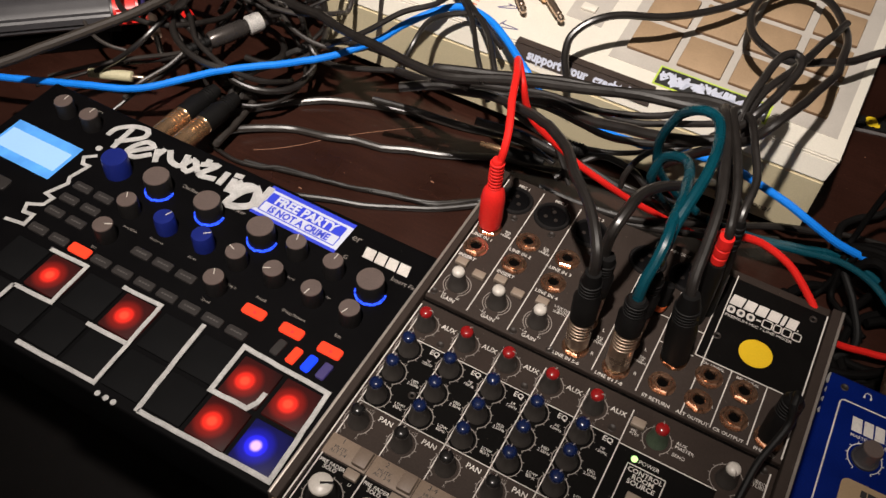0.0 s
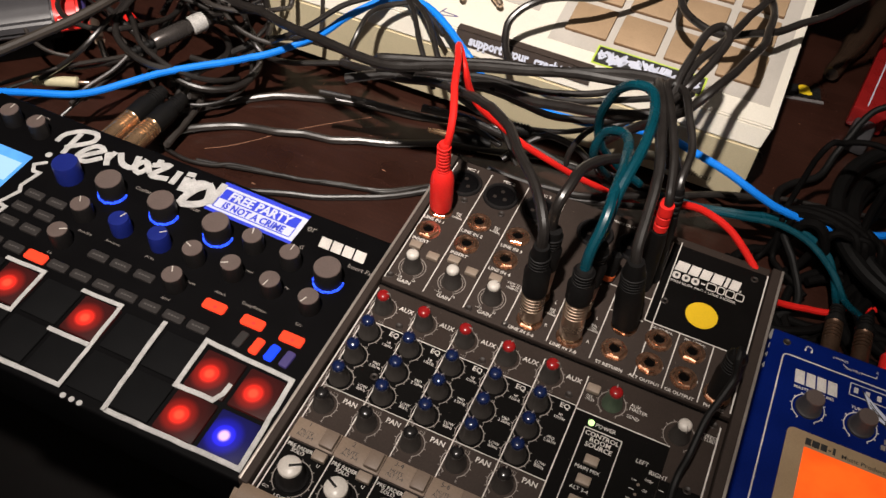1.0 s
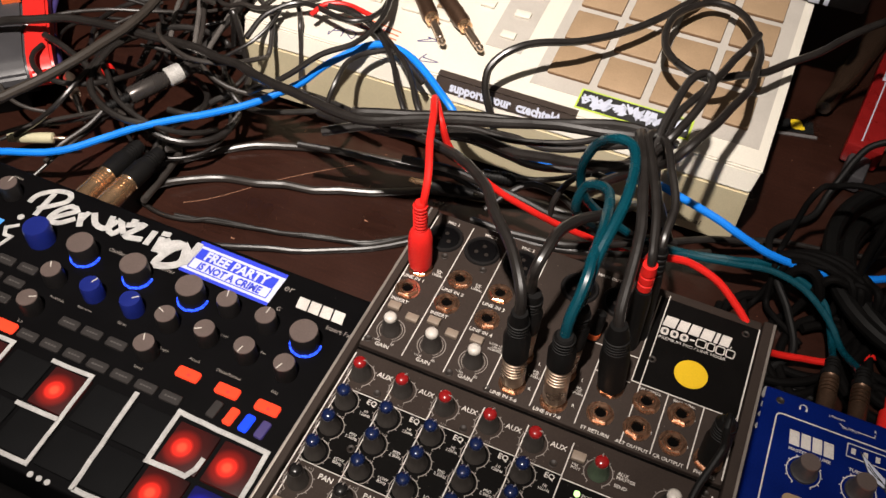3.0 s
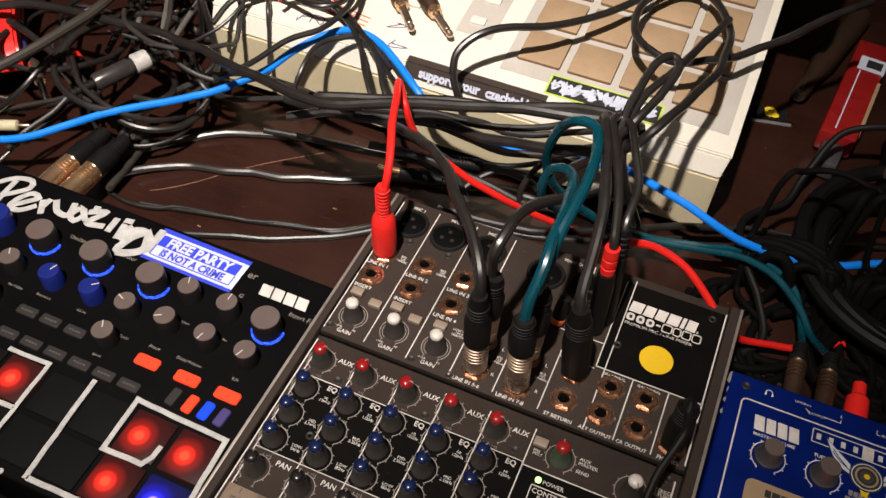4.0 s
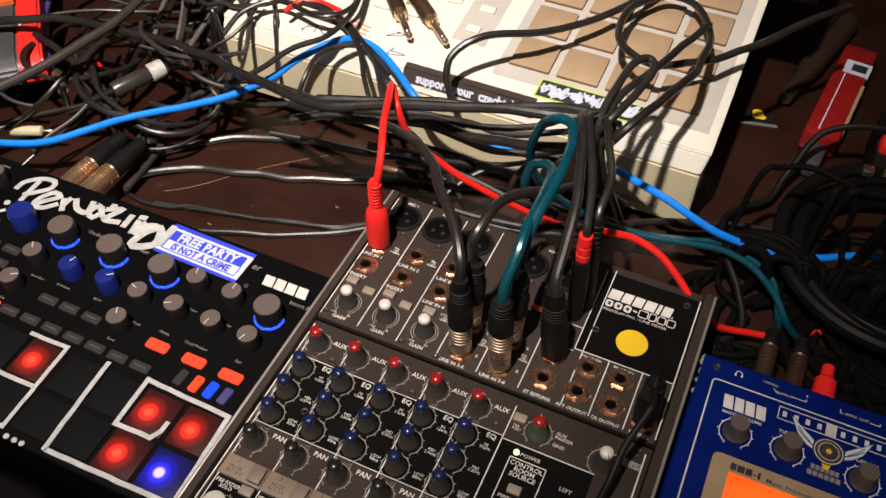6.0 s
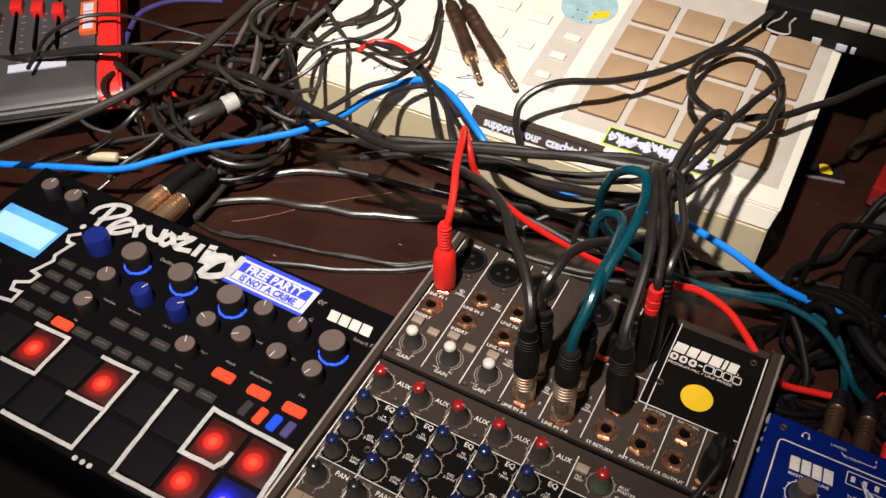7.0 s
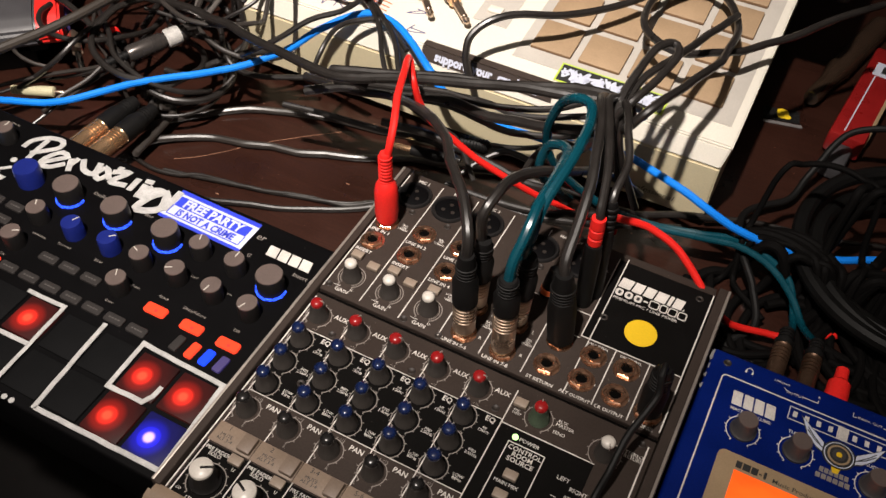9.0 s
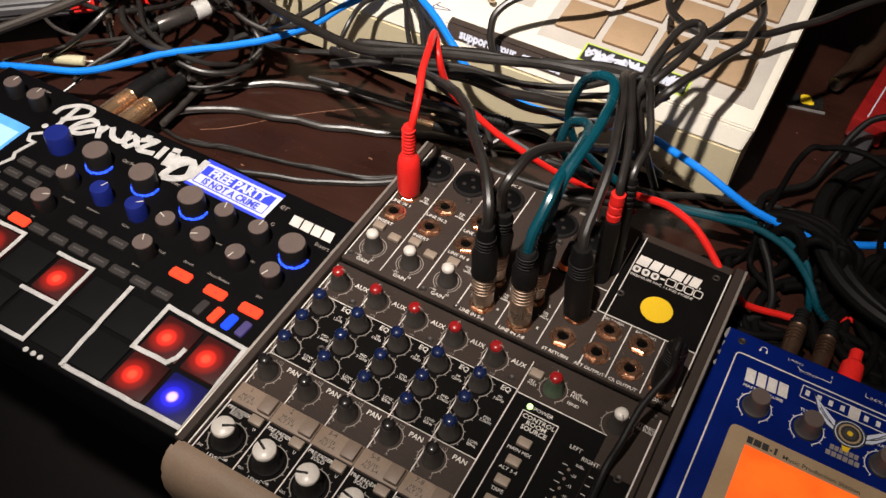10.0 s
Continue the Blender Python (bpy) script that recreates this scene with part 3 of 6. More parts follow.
    for k in range(3):
        xx = 165 + 6.5 * k
        add_prism(bm, rounded(xx + 1.7, xx + 3.8, 38.6, 41.4, 0.8), JZ + 0.3, JZ + 0.4)
    part("mark_gap", bm, M["print_black"], mixer, smooth=0)
    part("round_sticker", lathe([(0, 0), (10.6, 0), (10.6, 0.2), (0, 0.22)], 40, m=Matrix.Translation((191.4, 14.0, JZ + 0.16))), M["yellow"], mixer, "round yellow sticker")


mixer_words()

# knobs: fluted skirt, coloured cap, pointer
SKIRT = mesh_of("knob", lathe([(0, 0), (6.5, 0), (6.5, 1.2), (6.2, 1.8), (4.5, 12.4), (4.2, 13.0), (0, 13.0)], 32, flute=1, depth=0.5, flute_from=3, flute_to=4), M["knob"], 50)
CAP_SHAPE = [(4.1, 12.9), (4.2, 14.2), (3.9, 15.2), (3.1, 16.0), (1.8, 16.5), (0, 16.7)]
CAPS = {c: mesh_of("cap", lathe(CAP_SHAPE, 24), M["cap_" + c], 60) for c in ("red", "blue", "black", "white")}
GREEN_SKIRT = SKIRT.copy()
GREEN_SKIRT.materials[0] = M["cap_green"]
bm = bmesh.new()
add_box(bm, -0.3, 0.3, 1.4, 4.1, 14.6, 16.4, bevel=0.12)
add_box(bm, -0.3, 0.3, 3.9, 4.6, 11.4, 15.4, bevel=0.12)
POINTER = mesh_of("pointer", bm, M["print_grey"])
bm = lathe([(0, 0), (9.2, 0), (9.2, 1.8), (7.8, 3.0), (6.9, 14.0), (0, 14.0)], 36, flute=1, depth=0.45, flute_from=3, flute_to=4)
LEVEL = mesh_of("knob", bm, M["knob_black"], 50)
LEVEL_CAP = mesh_of("cap", lathe([(6.7, 13.9), (6.7, 15.4), (6.2, 16.2), (0, 16.4)], 28), M["cap_white"], 60)
LEVEL_POINTER = mesh_of("pointer", box(-0.75, 0.75, -0.5, 6.9, 15.6, 16.75, bevel=0.2), M["cap_black"])


def knob(x, y, z, cap, turn=0.0, green=False):
    m = at(x, y, z, 0, 0, turn)
    ob = put("knob", GREEN_SKIRT if green else SKIRT, mixer, m, cap + " capped grey fluted knob")
    put("cap", CAPS[cap], ob, m, "glossy %s cap" % cap)
    put("pointer", POINTER, ob, m)


rnd = random.Random(11)
for i, x in enumerate(COLS):
    for y, cap, a in ((-71.5, "red", -70), (-93, "blue", 0), (-112, "blue", 0), (-130.3, "blue", 0), (-150.5, "black", 0)):
        knob(x + rnd.uniform(-0.2, 0.2), y, CZ, cap, (a if i in (0, 2, 4) else -20) + rnd.uniform(-14, 14) if cap == "red" else rnd.uniform(-28, 8))
knob(158, -73.3, CZ, "red", 10, True)
knob(201, -76.5, CZ, "white", -150)
for i in range(3):
    knob(4.6 + 29 * i, -35, JZ, "white", (20, 5, -40)[i])
for i in range(5):
    m = at(9.2 + 28.7 * i, -199, CZ, 0, 0, (-60, 65, 110, 80, 40)[i])
    ob = put("knob", LEVEL, mixer, m, "large black level knob with a white top")
    put("cap", LEVEL_CAP, ob, m, "flat white top")
    put("pointer", LEVEL_POINTER, ob, m)

# sockets
bm = bmesh.new()
add_lathe(bm, [(5.1, -6.0), (4.6, -6), (3.5, -6.0), (3.5, 2.2), (4.1, 2.9), (5.2, 2.9), (5.4, 2.2), (5.4, 0.0)], 24)
SLEEVE = mesh_of("sleeve", bm, M["copper"], 40)
SOCKET_NUT = mesh_of("jack_socket", lathe([(5.2, 0), (7.8, 0), (7.8, 1.6), (6.9, 2.1), (5.2, 2.1)], 6), M["copper"], 30)
WASHER = mesh_of("washer", lathe([(5.0, 0.0), (8.6, 0.0), (8.6, 0.5), (5.0, 0.5)], 28), M["copper"], 30)
# No real hole: a flat near-black disc paints the shade inside the socket.
BORE_SHADE = mesh_of("bore", lathe([(0, 0.25), (3.6, 0.25), (3.6, 0.3), (0, 0.3)], 20), M["hole"], 0)
JACKS = [(0, 0), (0, 20.5), (29, 22.2), (29, 0), (58.3, 22.4), (58.3, -0.9), (88, -17.5), (91, -39.8), (117, -18), (118.6, -41), (147.6, -16.5), (147.4, -37.2), (171, -17.6), (170.6, -37.5), (192.8, -17.2), (192.8, -38.2), (214.5, -40.5)]
for k, (x, y) in enumerate(JACKS):
    ob = put("jack_socket", SOCKET_NUT, mixer, at(x, y, JZ, 0, 0, (k * 17) % 60), "copper-toned hexagonal jack socket nut")
    put("washer", WASHER, ob, at(x, y, JZ - 0.05))
    put("sleeve", SLEEVE, ob, at(x, y, JZ))
    put("bore", BORE_SHADE, ob, at(x, y, JZ))
MIC_RING = mesh_of("mic_socket", lathe([(10.3, 0), (13.2, 0), (13.2, 0.9), (12.4, 1.9), (11.0, 1.9), (10.3, 0.2)], 36), M["knob_black"], 40)
MIC_CORE = mesh_of("core", lathe([(0, 0.1), (10.2, 0.1), (10.2, 1.0), (9.4, 1.3), (0, 1.4)], 32), M["box_black"], 40)
bm = bmesh.new()
for a in (90, 210, 330):
    add_lathe(bm, [(0, 1.3), (1.5, 1.3), (1.5, 1.55), (0, 1.55)], 12, m=Matrix.Translation((4.4 * math.cos(radians(a)), 4.4 * math.sin(radians(a)) - 0.5, 0)))
MIC_HOLES = mesh_of("pin_holes", bm, M["screw"], 0)
SCREW = mesh_of("screw", lathe([(0, 0.1), (1.1, 0.1), (1.5, 0.35), (2.2, 0.6), (2.6, 0.35), (2.6, 0)], 14), M["screw"], 50)
for x, y in ((4.5, 52.6), (33.4, 52.4), (62.6, 52.3), (106, 50), (135, 50)):
    ob = put("mic_socket", MIC_RING, mixer, at(x, y, JZ), "round black three-pin microphone socket")
    put("core", MIC_CORE, ob, at(x, y, JZ))
    put("pin_holes", MIC_HOLES, ob, at(x, y, JZ))
    put("screw", SCREW, mixer, at(x + 6.5, y - 15.5, JZ))
for x, y, z in ((-6, -47, JZ), (52, -49, JZ), (78, -50, JZ), (17, -80, CZ), (75, -80, CZ), (132, -79, CZ), (20, -120, CZ), (217, 60, JZ), (166, 15, JZ), (214, -108, CZ), (218, -60, CZ)):
    put("screw", SCREW, mixer, at(x, y, z))

# push buttons and mute plates
PUSH = mesh_of("button", box(-4.2, 4.2, -2.9, 2.9, 0, 3.4, bevel=0.7), M["button"])
MUTE = mesh_of("button", box(-4.4, 4.4, -5.6, 5.6, 0, 3.8, bevel=0.7), M["button_dark"])
for x, y, z in ((13.6, -21.5, JZ), (-1.2, -17.2, JZ), (27.6, -17.6, JZ), (42.2, -22, JZ), (58.8, -19.5, JZ), (17, -181.6, CZ), (45.7, -181.8, CZ), (74.3, -182, CZ), (103, -182, CZ), (132, -182, CZ), (158.6, -115.5, CZ), (158.2, -129, CZ), (158, -142.8, CZ), (144.6, -69.3, CZ), (158, -156.5, CZ)):
    put("button", PUSH, mixer, at(x, y, z), "beige square push button")
for i in range(5):
    x = -6.4 + 29 * i
    p = part("mute_plate", box(x, x + 28.6, -177, -163.4, CZ, CZ + 0.8, bevel=0.3), M["plate"], mixer, "beige plate with the strip number")
    put("button", MUTE, p, at(x + 23.6, -170.2, CZ + 0.5), "brown mute button")
    bm = bmesh.new()
    add_text(bm, ("1", "2", "3-4", "5-6", "7-8")[i], x + 8.5, -167.3, CZ + 0.9, 3.0, "CENTER")
    add_text(bm, "MUTE\nALT 3-4", x + 9, -171.8, CZ + 0.9, 2.2, "CENTER")
    part("lettering", bm, M["print_black"], p, smooth=0)
LAMP = mesh_of("lamp", lathe([(1.9, 0), (1.9, 1.0), (1.2, 1.9), (0, 2.2)], 16), M["led_green"], 60)
put("power_lamp", LAMP, mixer, at(150.8, -91.3, CZ), "lit green power lamp")
DOT = mesh_of("lamp", lathe([(1.0, 0), (1.0, 0.6), (0, 0.9)], 12), M["led_green"], 60)
for k in range(3):
    put("meter_lamp", DOT, mixer, at(186.5 + 9 * (k % 2), -165 - 6 * (k // 2), CZ), "lit green meter lamp")
LAMP_RED = mesh_of("lamp", lathe([(0.9, 0), (0.9, 0.6), (0, 0.9)], 12), M["button_dark"], 60)
for k in range(6):
    put("meter_lamp", LAMP_RED, mixer, at(187.5, -117 - 6.5 * k, CZ), "dark meter lamp")

# ---- the black groovebox with lit pads ----
gbox = thing("groovebox", -203, -105, 0, "black groovebox with lit pads and painted white lines", "groovebox")
GZ = 50.0
part("body", box(-384, -22, -207, -3, 5, GZ, bevel=2.2, seg=3), M["box_black"], gbox)
for x, y in ((-370, -182), (-40, -182), (-370, -20), (-40, -20)):
    put("foot", mesh_of("foot", lathe([(0, 0), (7, 0), (7, 6), (0, 6)], 14), M["boot"]), gbox, at(x, y, 0))
PAD = mesh_of("pad", box(-14.6, 14.6, -14.6, 14.6, -1.5, 1.8, bevel=1.3, seg=2), M["rubber"])
PAD_RED, PAD_BLUE = PAD.copy(), PAD.copy()
PAD_RED.materials[0], PAD_BLUE.materials[0] = M["lit_red"], M["lit_blue"]
for i in range(8):
    for row, y in enumerate((-152.2, -184.6)):
        x = -44.6 - 32.4 * i
        red = (row == 0 and i in (0, 1, 4, 6)) or (row == 1 and i == 1)
        blue = row == 1 and i == 0
        put("pad", PAD_RED if red else PAD_BLUE if blue else PAD, gbox, at(x, y, GZ), "translucent pad lit red" if red else "translucent pad lit blue" if blue else "unlit black rubber pad")


def painted_lines():
    z = GZ + 1.55
    rnd = random.Random(3)

    def stroke(pts, w=3.1):
        line = []
        for (x0, y0), (x1, y1) in zip(pts, pts[1:]):
            n = max(1, int(math.hypot(x1 - x0, y1 - y0) / 9))
            line += [(x0 + (x1 - x0) * k / n + rnd.uniform(-0.25, 0.25), y0 + (y1 - y0) * k / n + rnd.uniform(-0.25, 0.25)) for k in range(n)]
        bm = add_ribbon(bmesh.new(), line + [pts[-1]], w + rnd.uniform(-0.3, 0.3), z, 0.5)
        part("paint_line", bm, M["paint"], gbox, "hand-painted white line between the pads")

    stroke([(-64, -154), (-64.5, -162), (-68, -168.3), (-95, -169.2), (-96, -133.2), (-31, -135), (-28, -200.4), (-123, -202.6)])
    stroke([(-124, -203.5), (-128.6, -132.6)])
    stroke([(-194, -136.2), (-162.2, -135), (-159.2, -201.2), (-190, -202)])
    stroke([(-193.8, -170.4), (-161.5, -169.4)])
    stroke([(-258, -136.3), (-226.5, -135.2), (-225, -170), (-257, -171)])
    stroke([(-257, -171), (-258, -203), (-286, -203)])
    stroke([(-190, -202), (-222, -202.6)])
    for x in (-153, -146.5, -140.5):
        part("paint_dot", lathe([(2.0, 0), (1.9, 0.5), (0, 0.7)], 12, m=Matrix.Translation((x, -205.2, GZ - 0.1))), M["paint"], gbox, "hand-painted white dot")
    zz = [(-296.4, -50.4), (-303.8, -56.6), (-299.9, -62.4), (-294.1, -62.2), (-297.7, -78.1), (-294.3, -83.2), (-300.6, -98.7), (-292.8, -99.9), (-294.1, -107.9), (-304.4, -113.3), (-300.9, -120), (-292.7, -118.8), (-291.8, -128.5), (-307.7, -131.2)]
    part("paint_zigzag", add_ribbon(bmesh.new(), zz, 2.9, GZ, 0.4), M["paint"], gbox, "hand-painted white zigzag")
    part("paint_dot", lathe([(2.8, 0), (2.6, 0.4), (0, 0.6)], 12, m=Matrix.Translation((-301.3, -43.5, GZ - 0.1))), M["paint"], gbox, "hand-painted white dot")
    # a broad brush scrawl, loops without letters
    loops = [
        [(-306, -29), (-305, -20), (-295, -11), (-283, -9), (-280, -16), (-288, -25), (-296, -32)],
        [(-294.5, -13.4), (-294, -25.4), (-293, -38)],
        [(-281, -36), (-273.4, -28), (-267, -21), (-274, -19), (-280, -27), (-281, -36.5), (-272, -37), (-263, -28)],
        [(-263, -21), (-255.7, -33)],
        [(-259, -28), (-258, -18)],
        [(-254, -17), (-246, -26), (-236.4, -26), (-239, -14)],
        [(-233, -16), (-235, -25), (-229, -28.5), (-226, -20), (-231, -16), (-221.5, -25)],
        [(-225, -17), (-213, -12), (-219, -26), (-205.6, -24)],
        [(-224, -11.8), (-219, -10.7)],
        [(-201.7, -13), (-200.8, -27)],
        [(-196, -12.6), (-189, -11.4)],
        [(-193.4, -15.6), (-191, -30)],
        [(-191, -24), (-187, -15)],
        [(-175, -16), (-181.4, -24.5), (-184, -38), (-177, -38.5), (-167, -30.5), (-171, -17.5), (-164, -31.6)],
        [(-187.6, -30), (-182.4, -17), (-173, -16)],
        [(-164.3, -30), (-164.4, -9)],
    ]
    for k, q in enumerate(loops):
        w = (4.4, 4.4, 4.4, 4.6, 4.4, 4.8, 4.4, 4.8, 4.0, 5.0, 4.4, 4.8, 4.6, 6.2, 5.6, 5.4)[k]
        part("paint_scrawl", add_ribbon(bmesh.new(), [(v.x, v.y) for v in spline([(x, y, 0) for x, y in q], 2.6)], w, GZ - 0.05 + 0.03 * k, 0.35, 0.02), M["paint"], gbox, "broad white brush scrawl")


painted_lines()
KNOB_S = mesh_of("knob", lathe([(0, 0), (7.6, 0), (7.4, 12.6), (7.0, 13.2), (0, 13.2)], 32, flute=1, depth=0.2, flute_from=1, flute_to=2), M["knob_black"], 50)
KNOB_S_TOP = mesh_of("top", lathe([(7.1, 13.1), (6.9, 13.9), (0, 14.1)], 28), M["knob_top"], 50)
KNOB_B = mesh_of("knob", lathe([(0, 0), (10.0, 0), (9.8, 15.0), (9.4, 15.6), (0, 15.6)], 36, flute=1, depth=0.2, flute_from=1, flute_to=2), M["knob_black"], 50)
KNOB_B_TOP = mesh_of("top", lathe([(9.5, 15.5), (9.2, 16.2), (0, 16.5)], 32), M["knob_top"], 50)
MARK_S = mesh_of("pointer", box(-0.35, 0.35, 1.5, 6.6, 13.9, 14.3), M["cap_white"])
KNOB_S_BLUE, KNOB_S_TOPB, KNOB_B_BLUE, KNOB_B_TOPB = KNOB_S.copy(), KNOB_S_TOP.copy(), KNOB_B.copy(), KNOB_B_TOP.copy()
for me in (KNOB_S_BLUE, KNOB_S_TOPB, KNOB_B_BLUE, KNOB_B_TOPB):
    me.materials[0] = M["knob_blue"]


def ring_mesh(a0, a1):
    bm = bmesh.new()
    add_arc(bm, 0, 0, 10.7, a0, a1, 1.0, 0.0, 26, 1.8)
    return mesh_of("light_ring", bm, M["ring_blue"])


RING = ring_mesh(-165, 12)
for x in (-232.6, -186.8, -140.4, -50.4):
    ob = put("knob", KNOB_B, gbox, at(x, -54, GZ), "large black knob with a brownish top in a lit blue ring")
    put("top", KNOB_B_TOP, ob, at(x, -54, GZ))
    put("light_ring", RING, ob, at(x, -54, GZ), "lit blue ring under the knob")
ob = put("knob", KNOB_B_BLUE, gbox, at(-271.2, -55, GZ), "large knob painted blue")
put("top", KNOB_B_TOPB, ob, at(-271.2, -55, GZ))
for k, (x, y, blue) in enumerate(((-236.7, -81, 0), (-234.7, -107.4, 0), (-203.9, -80.4, 1), (-171.4, -79.4, 1), (-142.4, -79.6, 0), (-112, -78.6, 0), (-80.8, -79, 0), (-50.4, -79.8, 0), (-141.3, -104.6, 0), (-112.1, -51.4, 0), (-81.2, -52.4, 0), (-348.9, -26.8, 0), (-321.9, -28, 0))):
    m = at(x, y, GZ, 0, 0, (35, -60, -20, -50, 70, 120, 170, 160, 30, 20, 0, 0, 0)[k])
    ob = put("knob", KNOB_S_BLUE if blue else KNOB_S, gbox, m, "knob painted blue" if blue else "black knob with a brownish metal top")
    put("top", KNOB_S_TOPB if blue else KNOB_S_TOP, ob, m)
    put("pointer", MARK_S, ob, m)


def key_mesh(name, w, h, material):
    bm = add_prism(bmesh.new(), rounded(-w / 2, w / 2, -h / 2, h / 2, min(w, h) * 0.22, 3), -0.5, 1.9)
    bmesh.ops.bevel(bm, geom=[e for e in bm.edges if e.verts[0].co.z > 1 and e.verts[1].co.z > 1], offset=0.5, segments=1, affect="EDGES")
    return mesh_of(name, bm, material)


KEY, KEY_LIT = key_mesh("button", 15.4, 7.2, M["key_grey"]), key_mesh("button", 17.0, 8.0, M["key_orange"])
KEY_V = {c: key_mesh("button", 6.4, 12.4, M[c]) for c in ("key_grey", "key_blue", "key_orange", "key_violet")}
bm = bmesh.new()
for dx in (-3.6, -1.2, 1.2, 3.6):
    add_ribbon(bm, [(dx - 0.8, 0), (dx + 0.8, 0)], 1.1, 1.9, 0.08)
KEY_PRINT = mesh_of("lettering", bm, M["print_dim"], 0)
spots = [(-279.4 + 19.08 * i, -126.6 - 0.2 * abs(i - 5) / 5) for i in range(10)]
spots += [(x, y) for x in (-281.4, -261.6) for y in (-81.2, -94.8, -109)] + [(-203.6, -107.3), (-184.6, -107.3), (-164.6, -107.6)]
for k, (x, y) in enumerate(spots):
    lit = k == 2
    ob = put("button", KEY_LIT if lit else KEY, gbox, at(x, y, GZ), "orange lit button" if lit else "dark grey oblong button")
    if not lit:
        put("lettering", KEY_PRINT, ob, at(x, y, GZ))
for x in (-107.7, -77.6, -47.8):
    ob = put("button", KEY_LIT, gbox, at(x, -107.4, GZ), "orange lit button")
    put("lamp", mesh_of("lamp", lathe([(1.2, 1.85), (1.1, 2.05), (0, 2.1)], 10), M["led_red"]), ob, at(x + 1, -108.3, GZ))
for x, c, w in ((-77.6, "key_grey", "unlit narrow button"), (-65.4, "key_orange", "narrow button lit red"), (-53.9, "key_blue", "narrow button lit blue"), (-42.4, "key_violet", "narrow button glowing dimly violet")):
    put("button", KEY_V[c], gbox, at(x, -122.2, GZ, 0, 0, -4), w)
for x, y, c in ((-352, -108, "key_blue"), (-336, -108, "key_grey"), (-352, -128, "key_orange"), (-330, -128, "key_grey")):
    put("button", key_mesh("button", 15, 11, M[c]), gbox, at(x, y, GZ), "lit button" if c != "key_grey" else "dark grey oblong button")
screen = part("screen", box(-374.5, -310, -88, -51, GZ - 1, GZ + 0.5, bevel=0.3), M["screen_blue"], gbox, "lit pale blue display")
part("screen_field", box(-372, -312.5, -80, -60, GZ + 0.5, GZ + 0.62), M["screen_pale"], screen, "paler band of the display")


def groovebox_words():
    z = GZ + 0.08
    for x, y, w, s in ((-222, -42.6, "Oscillator", 3.1), (-176, -41.5, "Filter", 3.3), (-226, -94.6, "Pitch/Glide", 1.9), (-203, -93.4, "Resonance", 1.9), (-172, -93, "EG Int", 1.9), (-133.5, -98.5, "Depth", 1.9), (-141, -117, "Speed", 1.9), (-110.5, -97, "Attack", 2.2), (-84, -97, "Decay/Release", 2.2), (-50, -96, "Edit", 2.2), (-103.6, -72, "Level", 1.9), (-72.6, -73, "Pan", 1.9), (-45, -37.4, "Insert Fx", 3.6), (-88, -20.4, "er", 6.0), (-84, -37.6, "G", 3.2), (-236, -120, "Edit", 1.8), (-331, -12.5, "Volume", 2.0)):
        part("lettering", add_text(bmesh.new(), w, x, y, z, s, "LEFT" if s > 2.9 else "CENTER"), M["print_grey"], gbox, smooth=0)
    x = -74.0
    for w in (9.4, 9.0, 9.0, 9.4):
        part("maker_mark", add_prism(bmesh.new(), [(x + 1.6, -30), (x + w - 0.4 + 1.0, -30), (x + w - 1.2, -20.5), (x, -20.5)], z - 0.1, z + 0.15), M["print_white"], gbox, "white block of the maker's mark", smooth=0)
        x += w + 0.2


groovebox_words()


def party_sticker():
    # glued a little askew beside the scrawl
    m = Matrix.Translation((-128.2, -21.8, GZ)) @ Matrix.Rotation(radians(-1.0), 4, "Z") @ Matrix.Diagonal((1.03, 1.03, 1, 1))
    ob = thing("sticker", -125.8, -22.2, GZ, "blue and white slogan sticker on the black groovebox", "sticker")
    part("sheet", add_box(bmesh.new(), -36, 36, -14.6, 14.6, 0.02, 0.22, m=m), M["sticker_blue"], ob, smooth=0)
    part("white_band", add_box(bmesh.new(), -36, 36, -12.0, 11.0, 0.15, 0.28, m=m), M["sticker_white"], ob, smooth=0)
    part("blue_field", add_box(bmesh.new(), -32, 32, -0.8, 8.8, 0.2, 0.34, m=m), M["sticker_blue"], ob, smooth=0)
    part("lettering", add_text(bmesh.new(), "FREE PARTY", 0, 0.5, 0.4, 7.4, "CENTER", m=m, bold=0.04, wide=0.90), M["sticker_white"], ob, smooth=0)
    part("lettering", add_text(bmesh.new(), "IS NOT A CRIME", 0, -8.3, 0.4, 5.8, "CENTER", m=m, bold=0.04, wide=0.84), M["sticker_blue"], ob, smooth=0)
    for q in (((-32, -0.8), (-32, -9.6)), ((-32, -9.6), (32, -9.6)), ((32, -9.6), (32, -0.8))):
        bm = add_ribbon(bmesh.new(), q, 0.8, 0.28, 0.08)
        bmesh.ops.transform(bm, matrix=m, verts=bm.verts)
        part("frame_line", bm, M["sticker_blue"], ob, smooth=0)


party_sticker()

# ---- the blue groovebox ----
bbox = thing("blue_groovebox", 387, -80, 0, "metallic blue groovebox with a tan display panel and knobs", "groovebox")
BZ = 70.0
bm = box(237, 540, -196, 31.5, 6, BZ, bevel=2.6, seg=3)
part("body", bm, M["blue_box"], bbox)
for x, y in ((250, -178), (525, -178), (250, 18), (525, 18)):
    put("foot", FOOT, bbox, at(x, y, -5))
